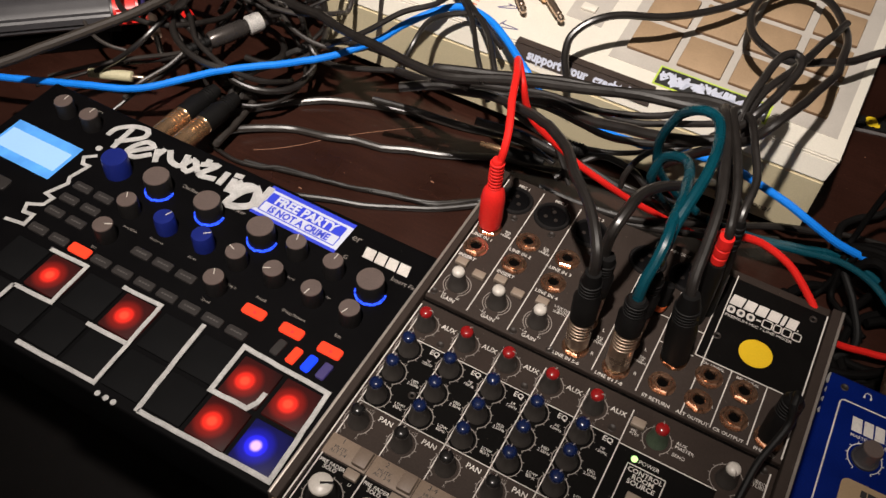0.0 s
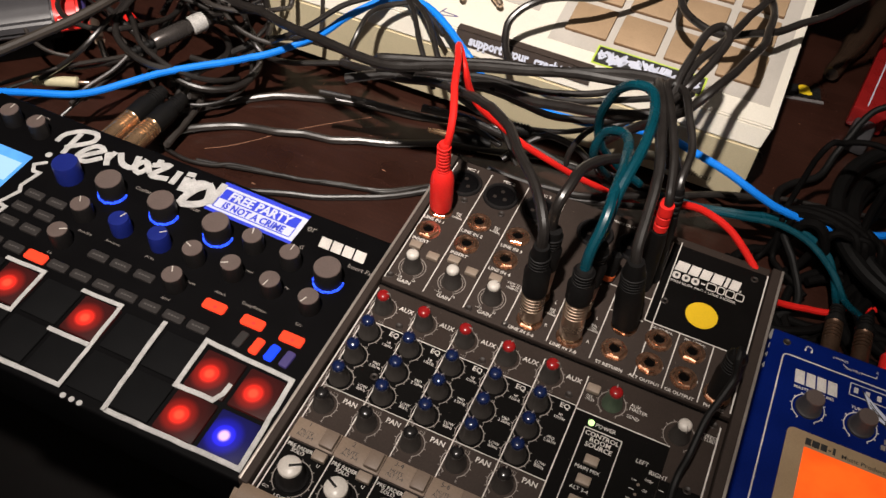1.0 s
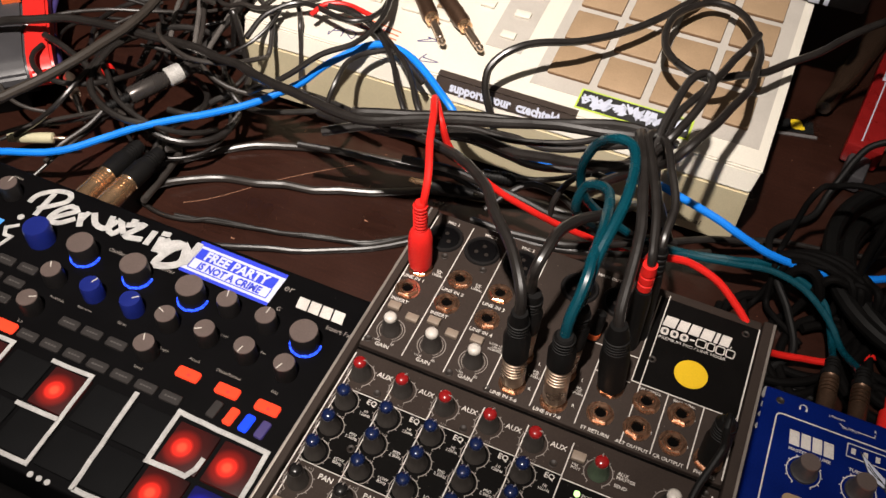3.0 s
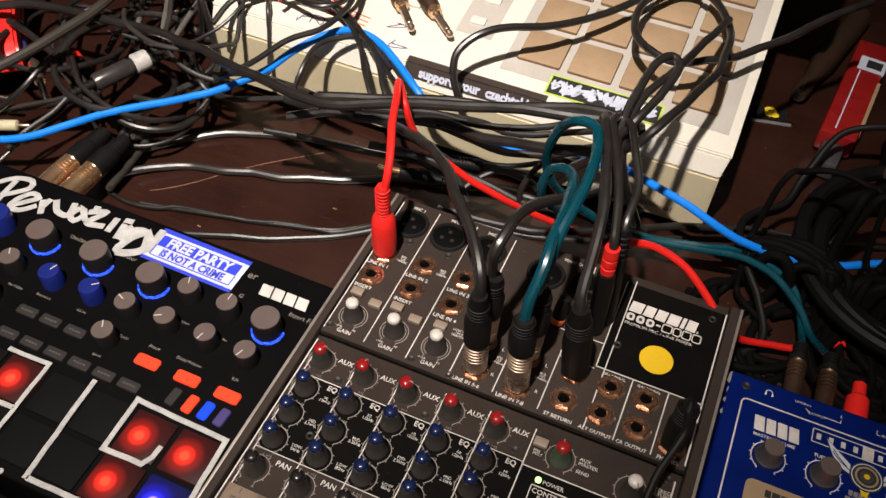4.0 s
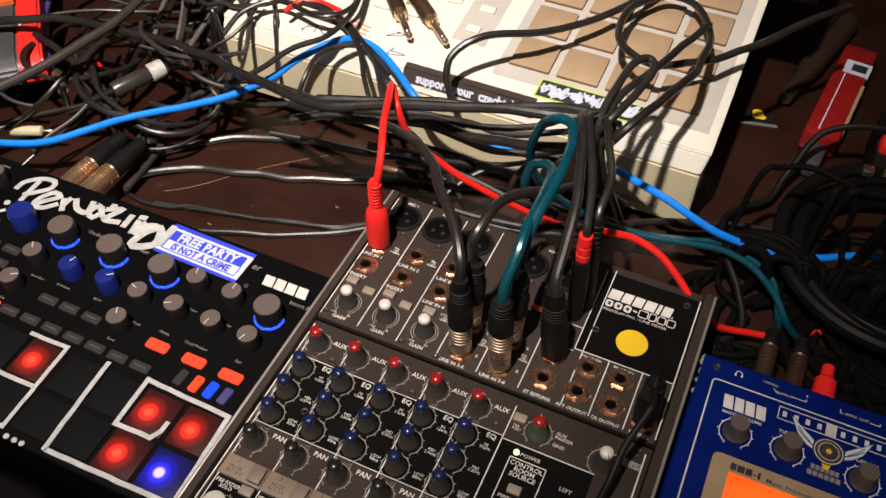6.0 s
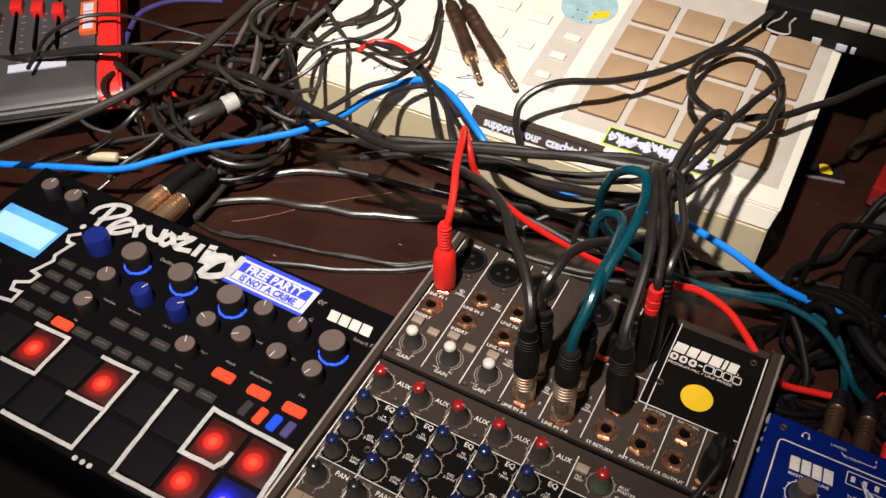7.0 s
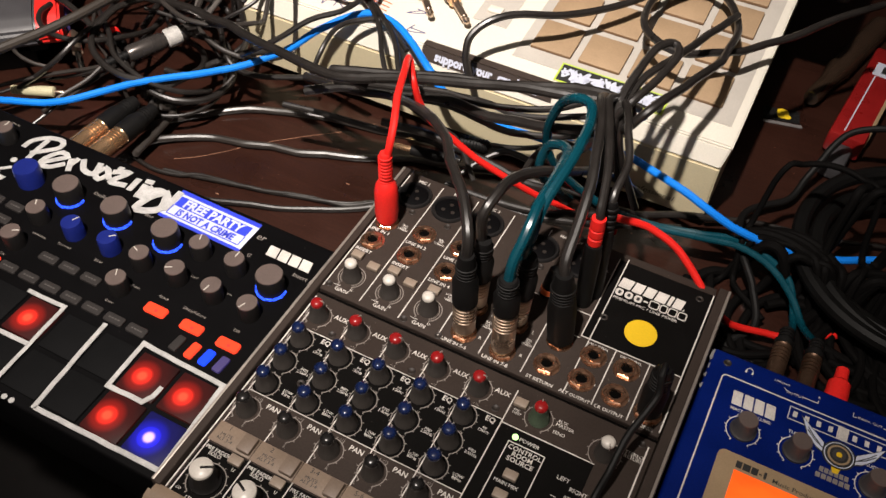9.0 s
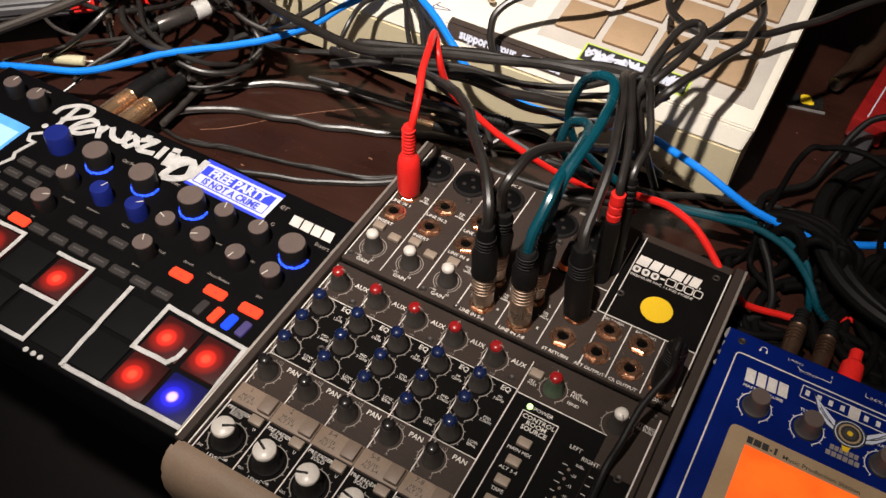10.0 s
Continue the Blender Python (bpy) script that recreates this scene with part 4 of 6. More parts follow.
# chipped paint along the rear corner
bm = bmesh.new()
rnd = random.Random(8)
for k in range(13):
    y = 30 - abs(rnd.gauss(0, 12))
    s = rnd.uniform(0.8, 4.5)
    add_prism(bm, [(237.6 + rnd.uniform(-0.3, 0.5) + s * 0.5 * math.cos(a), y + s * math.sin(a)) for a in (0, 1.1, 2.2, 3.3, 4.4, 5.4)], BZ - 1.6, BZ - 0.9 + 0.25 * rnd.random())
part("chipped_paint", bm, M["worn"], bbox, "bare metal where the paint is chipped")
put("screw", SCREW, bbox, at(247.6, 22.6, BZ), "dark corner screw")
bm = bmesh.new()
fr = rounded(247.2, 531, -190, 13.6, 3.0)
add_ribbon(bm, fr + fr[:1], 0.9, BZ + 0.02, 0.15)
add_text(bm, "MASTER VOLUME", 270, -9.4, BZ + 0.15, 2.2, "CENTER", bold=0.012)
add_text(bm, "TUBE GAIN", 301, -8.8, BZ + 0.15, 2.2, "CENTER", bold=0.012)
add_text(bm, "OUTPUT", 291, 18.6, BZ + 0.15, 1.9, "CENTER")
add_text(bm, "L/MONO", 282, 23.6, BZ + 0.15, 1.7, "CENTER")
add_text(bm, "R", 305, 23.6, BZ + 0.15, 1.7, "CENTER")
add_text(bm, "INDIV. OUT", 336, 20.6, BZ + 0.15, 1.9, "CENTER")
add_text(bm, "AUDIO IN", 345, -9.6, BZ + 0.15, 2.2, "CENTER", bold=0.012)
for a, b in (((284, 21.8), (286, 20)), ((286, 20), (287, 20)), ((296, 20), (305, 20)), ((305, 20), (305, 22)), ((326, 24), (326, 21)), ((326, 21), (328, 21)), ((344, 21), (350, 21)), ((350, 21), (350, 23))):
    add_ribbon(bm, [a, b], 0.45, BZ + 0.03, 0.12)
add_arc(bm, 261.8, 23.4, 2.0, -30, 210, 0.5, BZ + 0.03)
for dx in (-2, 2):
    add_ribbon(bm, [(261.8 + dx, 23.0), (261.8 + dx, 21.2)], 1.1, BZ + 0.03, 0.12)
for x, y in ((268.6, -21), (300, -20), (344.4, -22), (386, -22)):
    add_dial(bm, x, y, 9.9, BZ + 0.03, 11, 0.6)
part("lettering", bm, M["print_white"], bbox, "white printed lines and words", smooth=0)
x = 256.5
for w in (6.8, 6.4, 6.4, 6.6):
    part("maker_mark", add_prism(bmesh.new(), [(x + 1.0, -5.4), (x + w - 0.3 + 0.6, -5.4), (x + w - 0.9, 4.8), (x, 4.8)], BZ, BZ + 0.25), M["print_white"], bbox, "white block of the maker's mark", smooth=0)
    x += w + 0.3
bm = bmesh.new()
fr = [(290.5, 10), (356, 10), (356, 0.8), (290.5, 0.8), (290.5, 10)]
for k in range(4):
    add_ribbon(bm, [fr[k], fr[k + 1]], 0.6, BZ + 0.02, 0.15)
for k in range(9):
    x = 294.2 + 7.1 * k
    if k == 4:
        add_box(bm, x - 3.2, x + 3.2, 1.2, 9.6, BZ, BZ + 0.2)
    else:
        add_box(bm, x - 1.3, x + 1.3, 3.4, 7.4, BZ, BZ + 0.2)
part("model_mark", bm, M["print_white"], bbox, "framed row of white block marks", smooth=0)
KNOB_M = mesh_of("knob", lathe([(0, 0), (8.0, 0), (8.0, 1.6), (6.8, 2.6), (6.2, 12.0), (5.8, 12.6), (0, 12.6)], 32, flute=1, depth=0.25, flute_from=3, flute_to=4), M["knob_mid"], 50)
KNOB_M_TOP = mesh_of("top", lathe([(5.9, 12.5), (5.6, 13.2), (0, 13.4)], 28), M["knob_top"], 50)
for x, y in ((268.6, -21), (300, -20), (344.4, -22), (386, -22)):
    ob = put("knob", KNOB_M, bbox, at(x, y, BZ), "dark grey knob with a brownish top")
    put("top", KNOB_M_TOP, ob, at(x, y, BZ))
panel = part("display_panel", add_prism(bmesh.new(), rounded(259.4, 372, -112, -38.6, 4.0), BZ - 0.3, BZ + 0.9), M["tan"], bbox, "tan panel round the display")
part("display", box(270.6, 352, -98, -49.2, BZ + 0.6, BZ + 1.3, bevel=0.2), M["screen_orange"], panel, "lit orange display")
bm = bmesh.new()
add_text(bm, "Music Production Station", 292, -47.2, BZ + 1.0, 2.7, bold=0.008, wide=1.12)
part("lettering", bm, M["print_black"], panel, smooth=0)
bm = bmesh.new()
for k, w in enumerate((3.4, 4.4, 3.8, 1.6, 1.6)):
    x = 270.8 + (0, 4.0, 9.0, 13.6, 16.2)[k]
    y0, y1 = (-45.9, -45.0) if k == 3 else (-47.2, -42.6)
    add_box(bm, x, x + w, y0, y1, BZ + 0.85, BZ + 1.05)
part("model_mark", bm, M["print_black"], panel, "dark block-shaped model mark", smooth=0)

def wing_badge():
    ob = thing("badge_sticker", 323, -8, BZ, "black and white winged round emblem sticker on the blue groovebox", "sticker")
    cx, cy, z = 323.2, -10.5, BZ + 0.25
    for r, c, h in ((9.6, "print_black", 0.0), (8.6, "sticker_white", 0.12), (8.0, "print_black", 0.24), (6.6, "tan", 0.36), (5.4, "print_black", 0.48), (3.9, "knob_mid", 0.6), (1.7, "yellow", 0.72)):
        part("disc", lathe([(r, 0), (r, 0.2), (0, 0.2)], 36, m=Matrix.Translation((cx, cy, z + h))), M[c], ob)
    for s in (-1, 1):
        out = [(cx + s * 8, cy - 3), (cx + s * 13, cy - 1), (cx + s * 20, cy + 6), (cx + s * 25.6, cy + 18), (cx + s * 19, cy + 12.5), (cx + s * 8.6, cy + 4.4)]
        part("wing", add_prism(bmesh.new(), out, z - 0.2, z), M["print_black"], ob, "black wing outline")
        mid = Vector((sum(p[0] for p in out) / 6, sum(p[1] for p in out) / 6))
        part("wing_field", add_prism(bmesh.new(), [(mid.x + (x - mid.x) * 0.86, mid.y + (y - mid.y) * 0.86) for x, y in out], z, z + 0.12), M["sticker_white"], ob, "white wing")
        for k in range(2):
            part("feather_line", add_ribbon(bmesh.new(), [(cx + s * (9 + 2 * k), cy + 0.4 + 1.5 * k), (cx + s * (15 + k), cy + 4 + 2.4 * k), (cx + s * 20, cy + 9 + 2 * k)], 0.6, z + 0.12, 0.1), M["print_black"], ob)
    for k, (w, y) in enumerate(((17, -13.5), (20, -18))):
        bm = bmesh.new()
        for j in range(6):
            add_box(bm, cx - w / 2 + w / 6 * j, cx - w / 2 + w / 6 * j + w / 7.4, cy + y - 1.7, cy + y + 1.7, z - 0.2, z + 0.05)
        part("word_bar", bm, M["print_grey"], ob, smooth=0)
    part("pointer_mark", add_prism(bmesh.new(), [(cx - 3, cy - 8), (cx + 3, cy - 8), (cx + 1.5, cy - 13), (cx - 1.5, cy - 13)], z - 0.1, z + 0.2), M["yellow"], ob, "yellow mark")


wing_badge()

# ---- the beige pad sampler ----
sampler = thing("sampler", -27, 400, 0, "beige desktop sampler with sixteen brown rubber pads and stickers", "sampler")
SLOPE = 0.14


def sz(y):
    return 88.5 + SLOPE * (y - 204)


def sampler_body():
    # top deck, a joint, a narrow sloped lip and an upright front
    def hull(prof, x0, x1, tuck, material, label):
        bm = bmesh.new()
        a = [bm.verts.new((x0, y, z)) for y, z in prof]
        b = [bm.verts.new((x1 - (tuck if z < 86 and y < 300 else 0), y, z)) for y, z in prof]
        bm.faces.new(a), bm.faces.new(b[::-1])
        for i in range(len(prof)):
            j = (i + 1) % len(prof)
            bm.faces.new((a[i], a[j], b[j], b[i]))
        bmesh.ops.recalc_face_normals(bm, faces=bm.faces)
        bmesh.ops.bevel(bm, geom=list(bm.edges), offset=1.2, segments=2, affect="EDGES")
        return part("shell", bm, material, sampler, label)

    hull([(203, sz(203)), (610, sz(610)), (610, sz(610) - 7), (203, sz(203) - 4)], -255, 197.5, 0, M["beige"], "beige plastic top deck")
    hull([(204.5, 83.5), (204.5, 86.6), (202.5, 86.6), (195.5, 70.5), (205, 70.5)], -254, 197, 3, M["beige"], "bright sloped lip below the deck")
    hull([(206, 83), (608, sz(608) - 8), (608, 12), (197, 12), (195.6, 69.8), (206, 70)], -254, 194, 0, M["beige_front"], "yellowed beige lower case")
    for x, y in ((-235, 230), (178, 230), (-235, 590), (178, 590)):
        put("foot", FOOT, sampler, at(x, y, 0))


sampler_body()
TILTED = Matrix.Translation((0, 204, sz(204))) @ Matrix.Rotation(math.atan(SLOPE), 4, "X")   # x, along the slope, above it


def slab(x0, x1, y0, y1, h0, h1, bevel=0.0):
    return add_box(bmesh.new(), x0, x1, y0 - 204, y1 - 204, h0, h1, bevel=bevel, m=None)


def sloped(name, bm, material, parent, label=""):
    bmesh.ops.transform(bm, matrix=TILTED, verts=bm.verts)
    return part(name, bm, material, parent, label)


sloped("pad_field", slab(4, 190, 223, 440, -0.5, 0.5), M["light_grey"], sampler, "light grey field round the pads")
sloped("key_field", slab(-46, -14, 250, 430, -0.5, 0.5), M["light_grey"], sampler, "light grey field with small keys")
for r in range(4):
    for c in range(4):
        x, y = 13.5 + 42.6 * c, 237.5 + 42.8 * r
        bm = slab(x, x + 36.2, y, y + 35.4, 0.4, 3.8, bevel=1.2)
        bm.normal_update()
        # Faces not turned upward get the darker brown as painted side shade.
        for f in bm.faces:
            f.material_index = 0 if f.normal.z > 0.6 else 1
        sloped("pad", bm, [M["pad_brown"], M["pad_side_shade"]], sampler, "square brown rubber pad")
for x, y, w, h in ((-38, 262, 13, 8), (-36, 290, 14, 8), (-34, 318, 15, 8), (-100, 262, 16, 12), (-104, 296, 18, 14), (-130, 262, 17, 12), (-132, 296, 18, 14), (-168, 262, 18, 12), (-160, 296, 18, 14), (-75, 330, 20, 14), (-110, 336, 20, 14), (-68, 292, 13, 9)):
    sloped("key", slab(x, x + w, y, y + h, 0.3, 3.0, bevel=0.6), M["beige"], sampler, "small off-white key")
sloped("key", slab(-102, -92, 275, 284, 0.3, 3.2, bevel=0.6), M["pad_brown"], sampler, "small key with a brown mark")
bm = bmesh.new()
for k in range(6):
    add_lathe(bm, [(1.1, 0.4), (1.0, 1.0), (0, 1.1)], 10, m=Matrix.Translation((-38 + 9 * (k % 3), 146 + 12 * (k // 3), 0)))
sloped("indicator_dots", bm, M["cap_green"], sampler, "small dark indicator lamps")
# the italic word on the upright front, its first letters rubbed off
FACE = Matrix.Translation((0, 195.2, 44)) @ Matrix.Rotation(radians(88.6), 4, "X")
LEAN = Matrix(((1, 0.28, 0, 0), (0, 1, 0, 0), (0, 0, 1, 0), (0, 0, 0, 1)))
bm = add_text(bmesh.new(), "professional", 0, 0, 0, 5.4, wide=1.06)
bmesh.ops.transform(bm, matrix=FACE @ Matrix.Translation((127, -20, 0.5)) @ LEAN, verts=bm.verts)
part("lettering", bm, M["knob_mid"], sampler, "faded dark italic word", smooth=0)


def slogan_sticker():
    ob = thing("sticker", -10, 204, sz(204), "long dark slogan sticker folded over the beige sampler lip", "sticker")
    part("sheet", add_box(bmesh.new(), -69, 51, -1.2, 5.2, 0.1, 0.45, m=TILTED), M["brown_black"], ob, smooth=0)
    m = Matrix.Translation((0, 202.2, 87.4)) @ Matrix.Rotation(radians(66.4), 4, "X")
    part("sheet", add_box(bmesh.new(), -69, 51, -11.0, 0.9, 0.1, 0.5, m=m), M["brown_black"], ob, smooth=0)
    part("lettering", add_text(bmesh.new(), "support  your  czechtek!", -9, -8.8, 0.6, 7.6, "CENTER", m=m, bold=0.05, wide=0.86), M["sticker_white"], ob, smooth=0)


def lime_sticker():
    m = TILTED @ Matrix.Translation((46, 9, 0.7))
    ob = thing("sticker", 90, 225, sz(222), "lime and black scrawled sticker below the brown pads", "sticker")
    part("sheet", add_box(bmesh.new(), 0, 92, -2, 19.5, 0, 0.25, m=m), M["lime"], ob, smooth=0)
    part("dark_field", add_box(bmesh.new(), 1.5, 90.4, -0.6, 18, 0.2, 0.36, m=m), M["print_black"], ob, smooth=0)
    bm = bmesh.new()
    rnd = random.Random(21)
    for k in range(44):
        x = 5 + 1.9 * k
        q = [(x + rnd.uniform(-3, 3), 3 + 2.9 * j + rnd.uniform(-1.5, 1.5), 0) for j in range(5)]
        rnd.shuffle(q)
        add_ribbon(bm, [(v.x, v.y) for v in spline(q[:3], 2)], rnd.uniform(1.8, 3.6), 0.36 + 0.01 * k, 0.1)
    bmesh.ops.transform(bm, matrix=m, verts=bm.verts)
    part("white_scrawl", bm, M["sticker_white"], ob, "white jagged scrawl", smooth=0)


def round_sticker():
    m = TILTED @ Matrix.Translation((-30, 168, 0.6))
    ob = thing("sticker", -30, 372, sz(372), "colourful round sticker on the beige sampler", "sticker")
    part("sheet", lathe([(27, 0), (27, 0.25), (0, 0.25)], 40, m=m), mat("sticker_sky", (0.30, 0.45, 0.50), 0.5, var=0.3), ob)
    part("yellow_patch", add_prism(bmesh.new(), [(6, -22), (24, -10), (20, -2), (8, -8)], 0.3, 0.4), M["yellow"], ob)
    ob.children[-1].matrix_basis = Matrix.Translation((-30 * MM, 372 * MM, (sz(372) + 0.6) * MM)) @ Matrix.Rotation(math.atan(SLOPE), 4, "X")


def scribbles():
    bm = bmesh.new()
    rnd = random.Random(4)
    for k in range(9):
        x, y = -170 + 11 * k, 6 + 26 * rnd.random()
        add_ribbon(bm, [(v.x, v.y) for v in spline([(x + rnd.uniform(-8, 8), y + rnd.uniform(-6, 6), 0) for j in range(5)], 2)], 1.0, 0.06, 0.1)
    sloped("marker_scribble", bm, mat("marker", (0.10, 0.09, 0.2), 0.6), sampler, "thin dark marker scribbles")
    bm = bmesh.new()
    for k in range(3):
        add_ribbon(bm, [(-160, 28 + 5 * k), (-118, 22 + 5 * k)], 1.2, 0.06, 0.1)
    sloped("red_marks", bm, M["orange"], sampler, "thin red printed marks")


slogan_sticker()
lime_sticker()
round_sticker()
scribbles()

# ---- plugs and leads ----
def along(p, d):
    """The pose (mm) of a plug whose axis leaves p in the direction d."""
    return Matrix.Translation(p) @ Vector(d).to_track_quat("Z", "Y").to_matrix().to_4x4()


def turned(name, profile, material, parent, m, label="", seg=24):
    return part(name, add_lathe(bmesh.new(), profile, seg, m=m), material, parent, label)


def ribs(r0, z0, n, pitch, deep):
    out = []
    for k in range(n):
        out += [(r0, z0 + k * pitch), (r0, z0 + (k + 0.45) * pitch), (r0 - deep, z0 + (k + 0.55) * pitch), (r0 - deep, z0 + (k + 0.95) * pitch)]
    return out


def metal_plug(parent, p, d, metal="nickel", body=30.0, boot=34.0, r=7.4):
    m = along(p, d)
    turned("collar", [(0, 0), (4.6, 0), (4.6, 2), (r * 0.95, 2), (r * 0.95, 4.4), (0, 4.4)], M["gold"], parent, m, "bright plug collar")
    turned("plug_body", [(0, 4.4), (r, 4.4), (r, body - 16)] + ribs(r + 0.2, body - 16, 5, 3.0, 0.9) + [(r, body), (0, body)], M[metal], parent, m, "ribbed metal plug body")
    turned("boot", [(0, body), (r + 0.6, body), (r + 0.8, body + boot * 0.45), (r - 0.6, body + boot * 0.55)] + ribs(r - 0.8, body + boot * 0.58, 4, 2.6, 0.7) + [(r - 2.6, body + boot), (0, body + boot)], M["boot"], parent, m, "black rubber boot")


def black_plug(parent, p, d, r=7.6, long=48.0):
    m = along(p, d)
    turned("collar", [(0, 0), (5.8, 0), (5.8, 2.2), (0, 2.2)], M["gold"], parent, m, "bright plug collar")
    turned("plug_body", [(0, 2.2), (r, 2.2), (r + 0.5, long * 0.5), (r - 0.4, long * 0.62)] + ribs(r - 0.6, long * 0.64, 5, 2.4, 0.7) + [(r - 3.4, long), (0, long)], M["boot"], parent, m, "matt black moulded plug")


def red_plug(parent, p, d):
    m = along(p, d)
    turned("collar", [(0, 0), (5.4, 0), (5.4, 2.6), (0, 2.6)], M["gold"], parent, m, "bright plug collar")
    turned("plug_body", [(0, 2.4), (7.6, 2.4), (8.3, 8), (8.3, 28), (7.4, 34), (5.4, 38)] + ribs(4.9, 38.5, 8, 2.9, 0.8) + [(3.4, 63), (0, 63)], M["boot_red"], parent, m, "red moulded plug with a ribbed strain relief")


def cable(name, material, r, label, pts):
    """One lead along its points (mm)."""
    x, y, z = pts[0]
    ob = thing(name, x, y, z, label, "cable", group="cables over the gear")
    line = spline(pts, 3.0)
    rnd = random.Random(len(pts) * 7 + int(x))
    wob = [Vector((rnd.uniform(-1, 1), rnd.uniform(-1, 1), rnd.uniform(-0.6, 0.6))) * 1.2 for _ in range(len(line) // 8 + 3)]
    line = [q + wob[i // 8].lerp(wob[i // 8 + 1], (i % 8) / 8) * min(1.0, i / 12, (len(line) - 1 - i) / 12) for i, q in enumerate(line)]
    part("sheath", add_tube(bmesh.new(), line, r, 10), M[material], ob)
    return ob

# ---- cables ----
cable("cable", "cable", 3.8, "long black cable folded double across the gear",
      [(-535, 82, 60), (-487, 98, 70), (-439, 120, 80), (-385, 140, 85), (-330, 140, 90), (-272, 140, 95), (-211, 125, 105), (-140, 97, 122), (-75, 78, 138), (-31, 90, 143), (34, 109, 150), (87, 121, 158), (116, 124, 161), (130, 124, 157), (129, 118, 148), (106, 112, 138), (74, 111, 126), (32, 116, 116), (-8, 123, 110), (-44, 116, 106), (-82, 109, 102), (-117, 96, 94)])
cable("cable", "cable", 3.8, "black cable lying doubled over the bundle",
      [(81, 148, 70), (106, 140, 104), (127, 121, 138), (131, 122, 150), (119, 122, 157), (89, 116, 156), (28, 109, 149), (-22, 98, 143), (-60, 89, 139), (-80, 84, 137), (-79, 88, 133), (-60, 96, 120)])
cable("cable", "cable", 3.1, "black cable looping over the beige sampler pads",
      [(263, 386, 132), (236, 350, 132), (212, 313, 130), (177, 269, 130), (145, 234, 136), (118, 232, 138), (99, 256, 136), (94, 303, 132), (116, 339, 130), (144, 336, 130), (166, 290, 134), (168, 220, 150), (158, 158, 165), (148, 118, 172), (137, 106, 160), (126, 120, 130), (136, 117, 95)])
cable("cable", "cable", 3.1, "black cable arching over the beige sampler",
      [(156, 446, 155), (140, 418, 145), (119, 372, 134), (98, 327, 129), (72, 281, 128), (37, 241, 130), (0, 209, 136), (-17, 191, 126), (-18, 178, 110), (-8, 170, 90)])
cable("cable", "cable", 2.9, "black cable with a small loop tied into the bundle",
      [(131, 99, 120), (125, 105, 150), (124, 125, 172), (129, 161, 180), (138, 175, 180), (145, 167, 178), (140, 140, 174), (132, 115, 168), (122, 103, 150), (132, 65, 140)])
cable("cable", "cable", 2.9, "black cable with a small loop tied into the bundle",
      [(150, 125, 70), (134, 114, 120), (127, 112, 150), (128, 129, 168), (137, 159, 172), (148, 212, 160), (162, 296, 140)])
cable("cable", "cable_blue", 3.1, "bright blue cable snaking over the other cables",
      [(-452, -27, 45), (-423, -15, 45), (-385, 1, 46), (-351, 14, 47), (-323, 30, 48), (-301, 53, 50), (-276, 77, 54), (-248, 98, 58), (-215, 119, 62), (-189, 146, 68), (-171, 158, 78), (-158, 174, 88), (-139, 192, 97), (-120, 204, 101), (-97, 202, 101), (-70, 187, 98), (-44, 169, 90), (-31, 165, 80), (4, 169, 62), (58, 173, 60), (89, 182, 62), (124, 180, 66), (146, 174, 67), (176, 164, 67), (200, 160, 60), (228, 164, 48), (258, 172, 38), (296, 186, 32), (332, 206, 30), (420, 240, 30), (520, 280, 8)])
cable("cable", "cable_red", 2.6, "red cable arching from its plug over the bundle",
      [(0, 21, 132), (1, 24, 145), (-2, 35, 155), (-8, 52, 161), (-17, 76, 162), (-24, 94, 158), (-26, 102, 154), (-15, 87, 148), (-10, 88, 128), (0, 91, 112), (23, 99, 90), (52, 108, 70), (75, 120, 50), (105, 136, 30), (138, 143, 20)])
cable("cable", "cable_red", 2.7, "red cable running down behind the mixer",
      [(143, 45, 128), (144, 60, 118), (152, 72, 108), (168, 82, 100), (188, 83, 92), (202, 78, 84), (214, 72, 75), (225, 67, 62), (231, 86, 40), (244, 96, 22), (264, 105, 14), (283, 112, 12), (302, 125, 10), (332, 145, 8)])
cable("cable", "cable_teal", 3.3, "teal cable rising from its plug in a tight loop",
      [(116.6, -41, 142), (116.4, -36, 158), (118, -17, 174), (116, 13, 172), (113, 46, 162), (107, 69, 153), (99, 76, 148), (90, 80, 138), (86, 81, 120), (89, 93, 95), (101, 120, 60)])
cable("cable", "cable_teal", 3.3, "teal cable rising from its plug in a tight loop",
      [(117, -18, 120), (117, -17, 140), (119, -16, 158), (119, -5, 172), (121, 12, 182), (123, 38, 186), (119, 67, 184), (112, 84, 182), (100, 89, 178), (88, 97, 160), (82, 104, 130), (87, 110, 100), (101, 126, 70), (119, 137, 50)])
cable("cable", "cable_teal", 2.7, "teal cable lying behind the blue groovebox",
      [(127, 144, 40), (169, 150, 35), (197, 158, 36), (226, 165, 36), (250, 164, 32), (271, 155, 25), (283, 120, 20), (281, 90, 40), (278, 72, 52)])
cable("cable", "cable_teal", 2.7, "teal cable lying behind the blue groovebox",
      [(114, 153, 30), (149, 147, 34), (174, 148, 36), (201, 152, 38), (229, 158, 38), (254, 154, 34), (274, 140, 28), (290, 118, 22), (297, 92, 42), (298, 74, 52)])
cable("cable", "cable", 3.4, "black cable bending down into its plug",
      [(89, -40, 140), (88.6, -39, 150), (86, -34, 160), (74, -17, 167), (53, 10, 167), (37, 32, 162), (21, 50, 156), (14, 56, 152), (-4, 73, 140), (-39, 98, 118), (-91, 112, 95), (-138, 127, 80)])
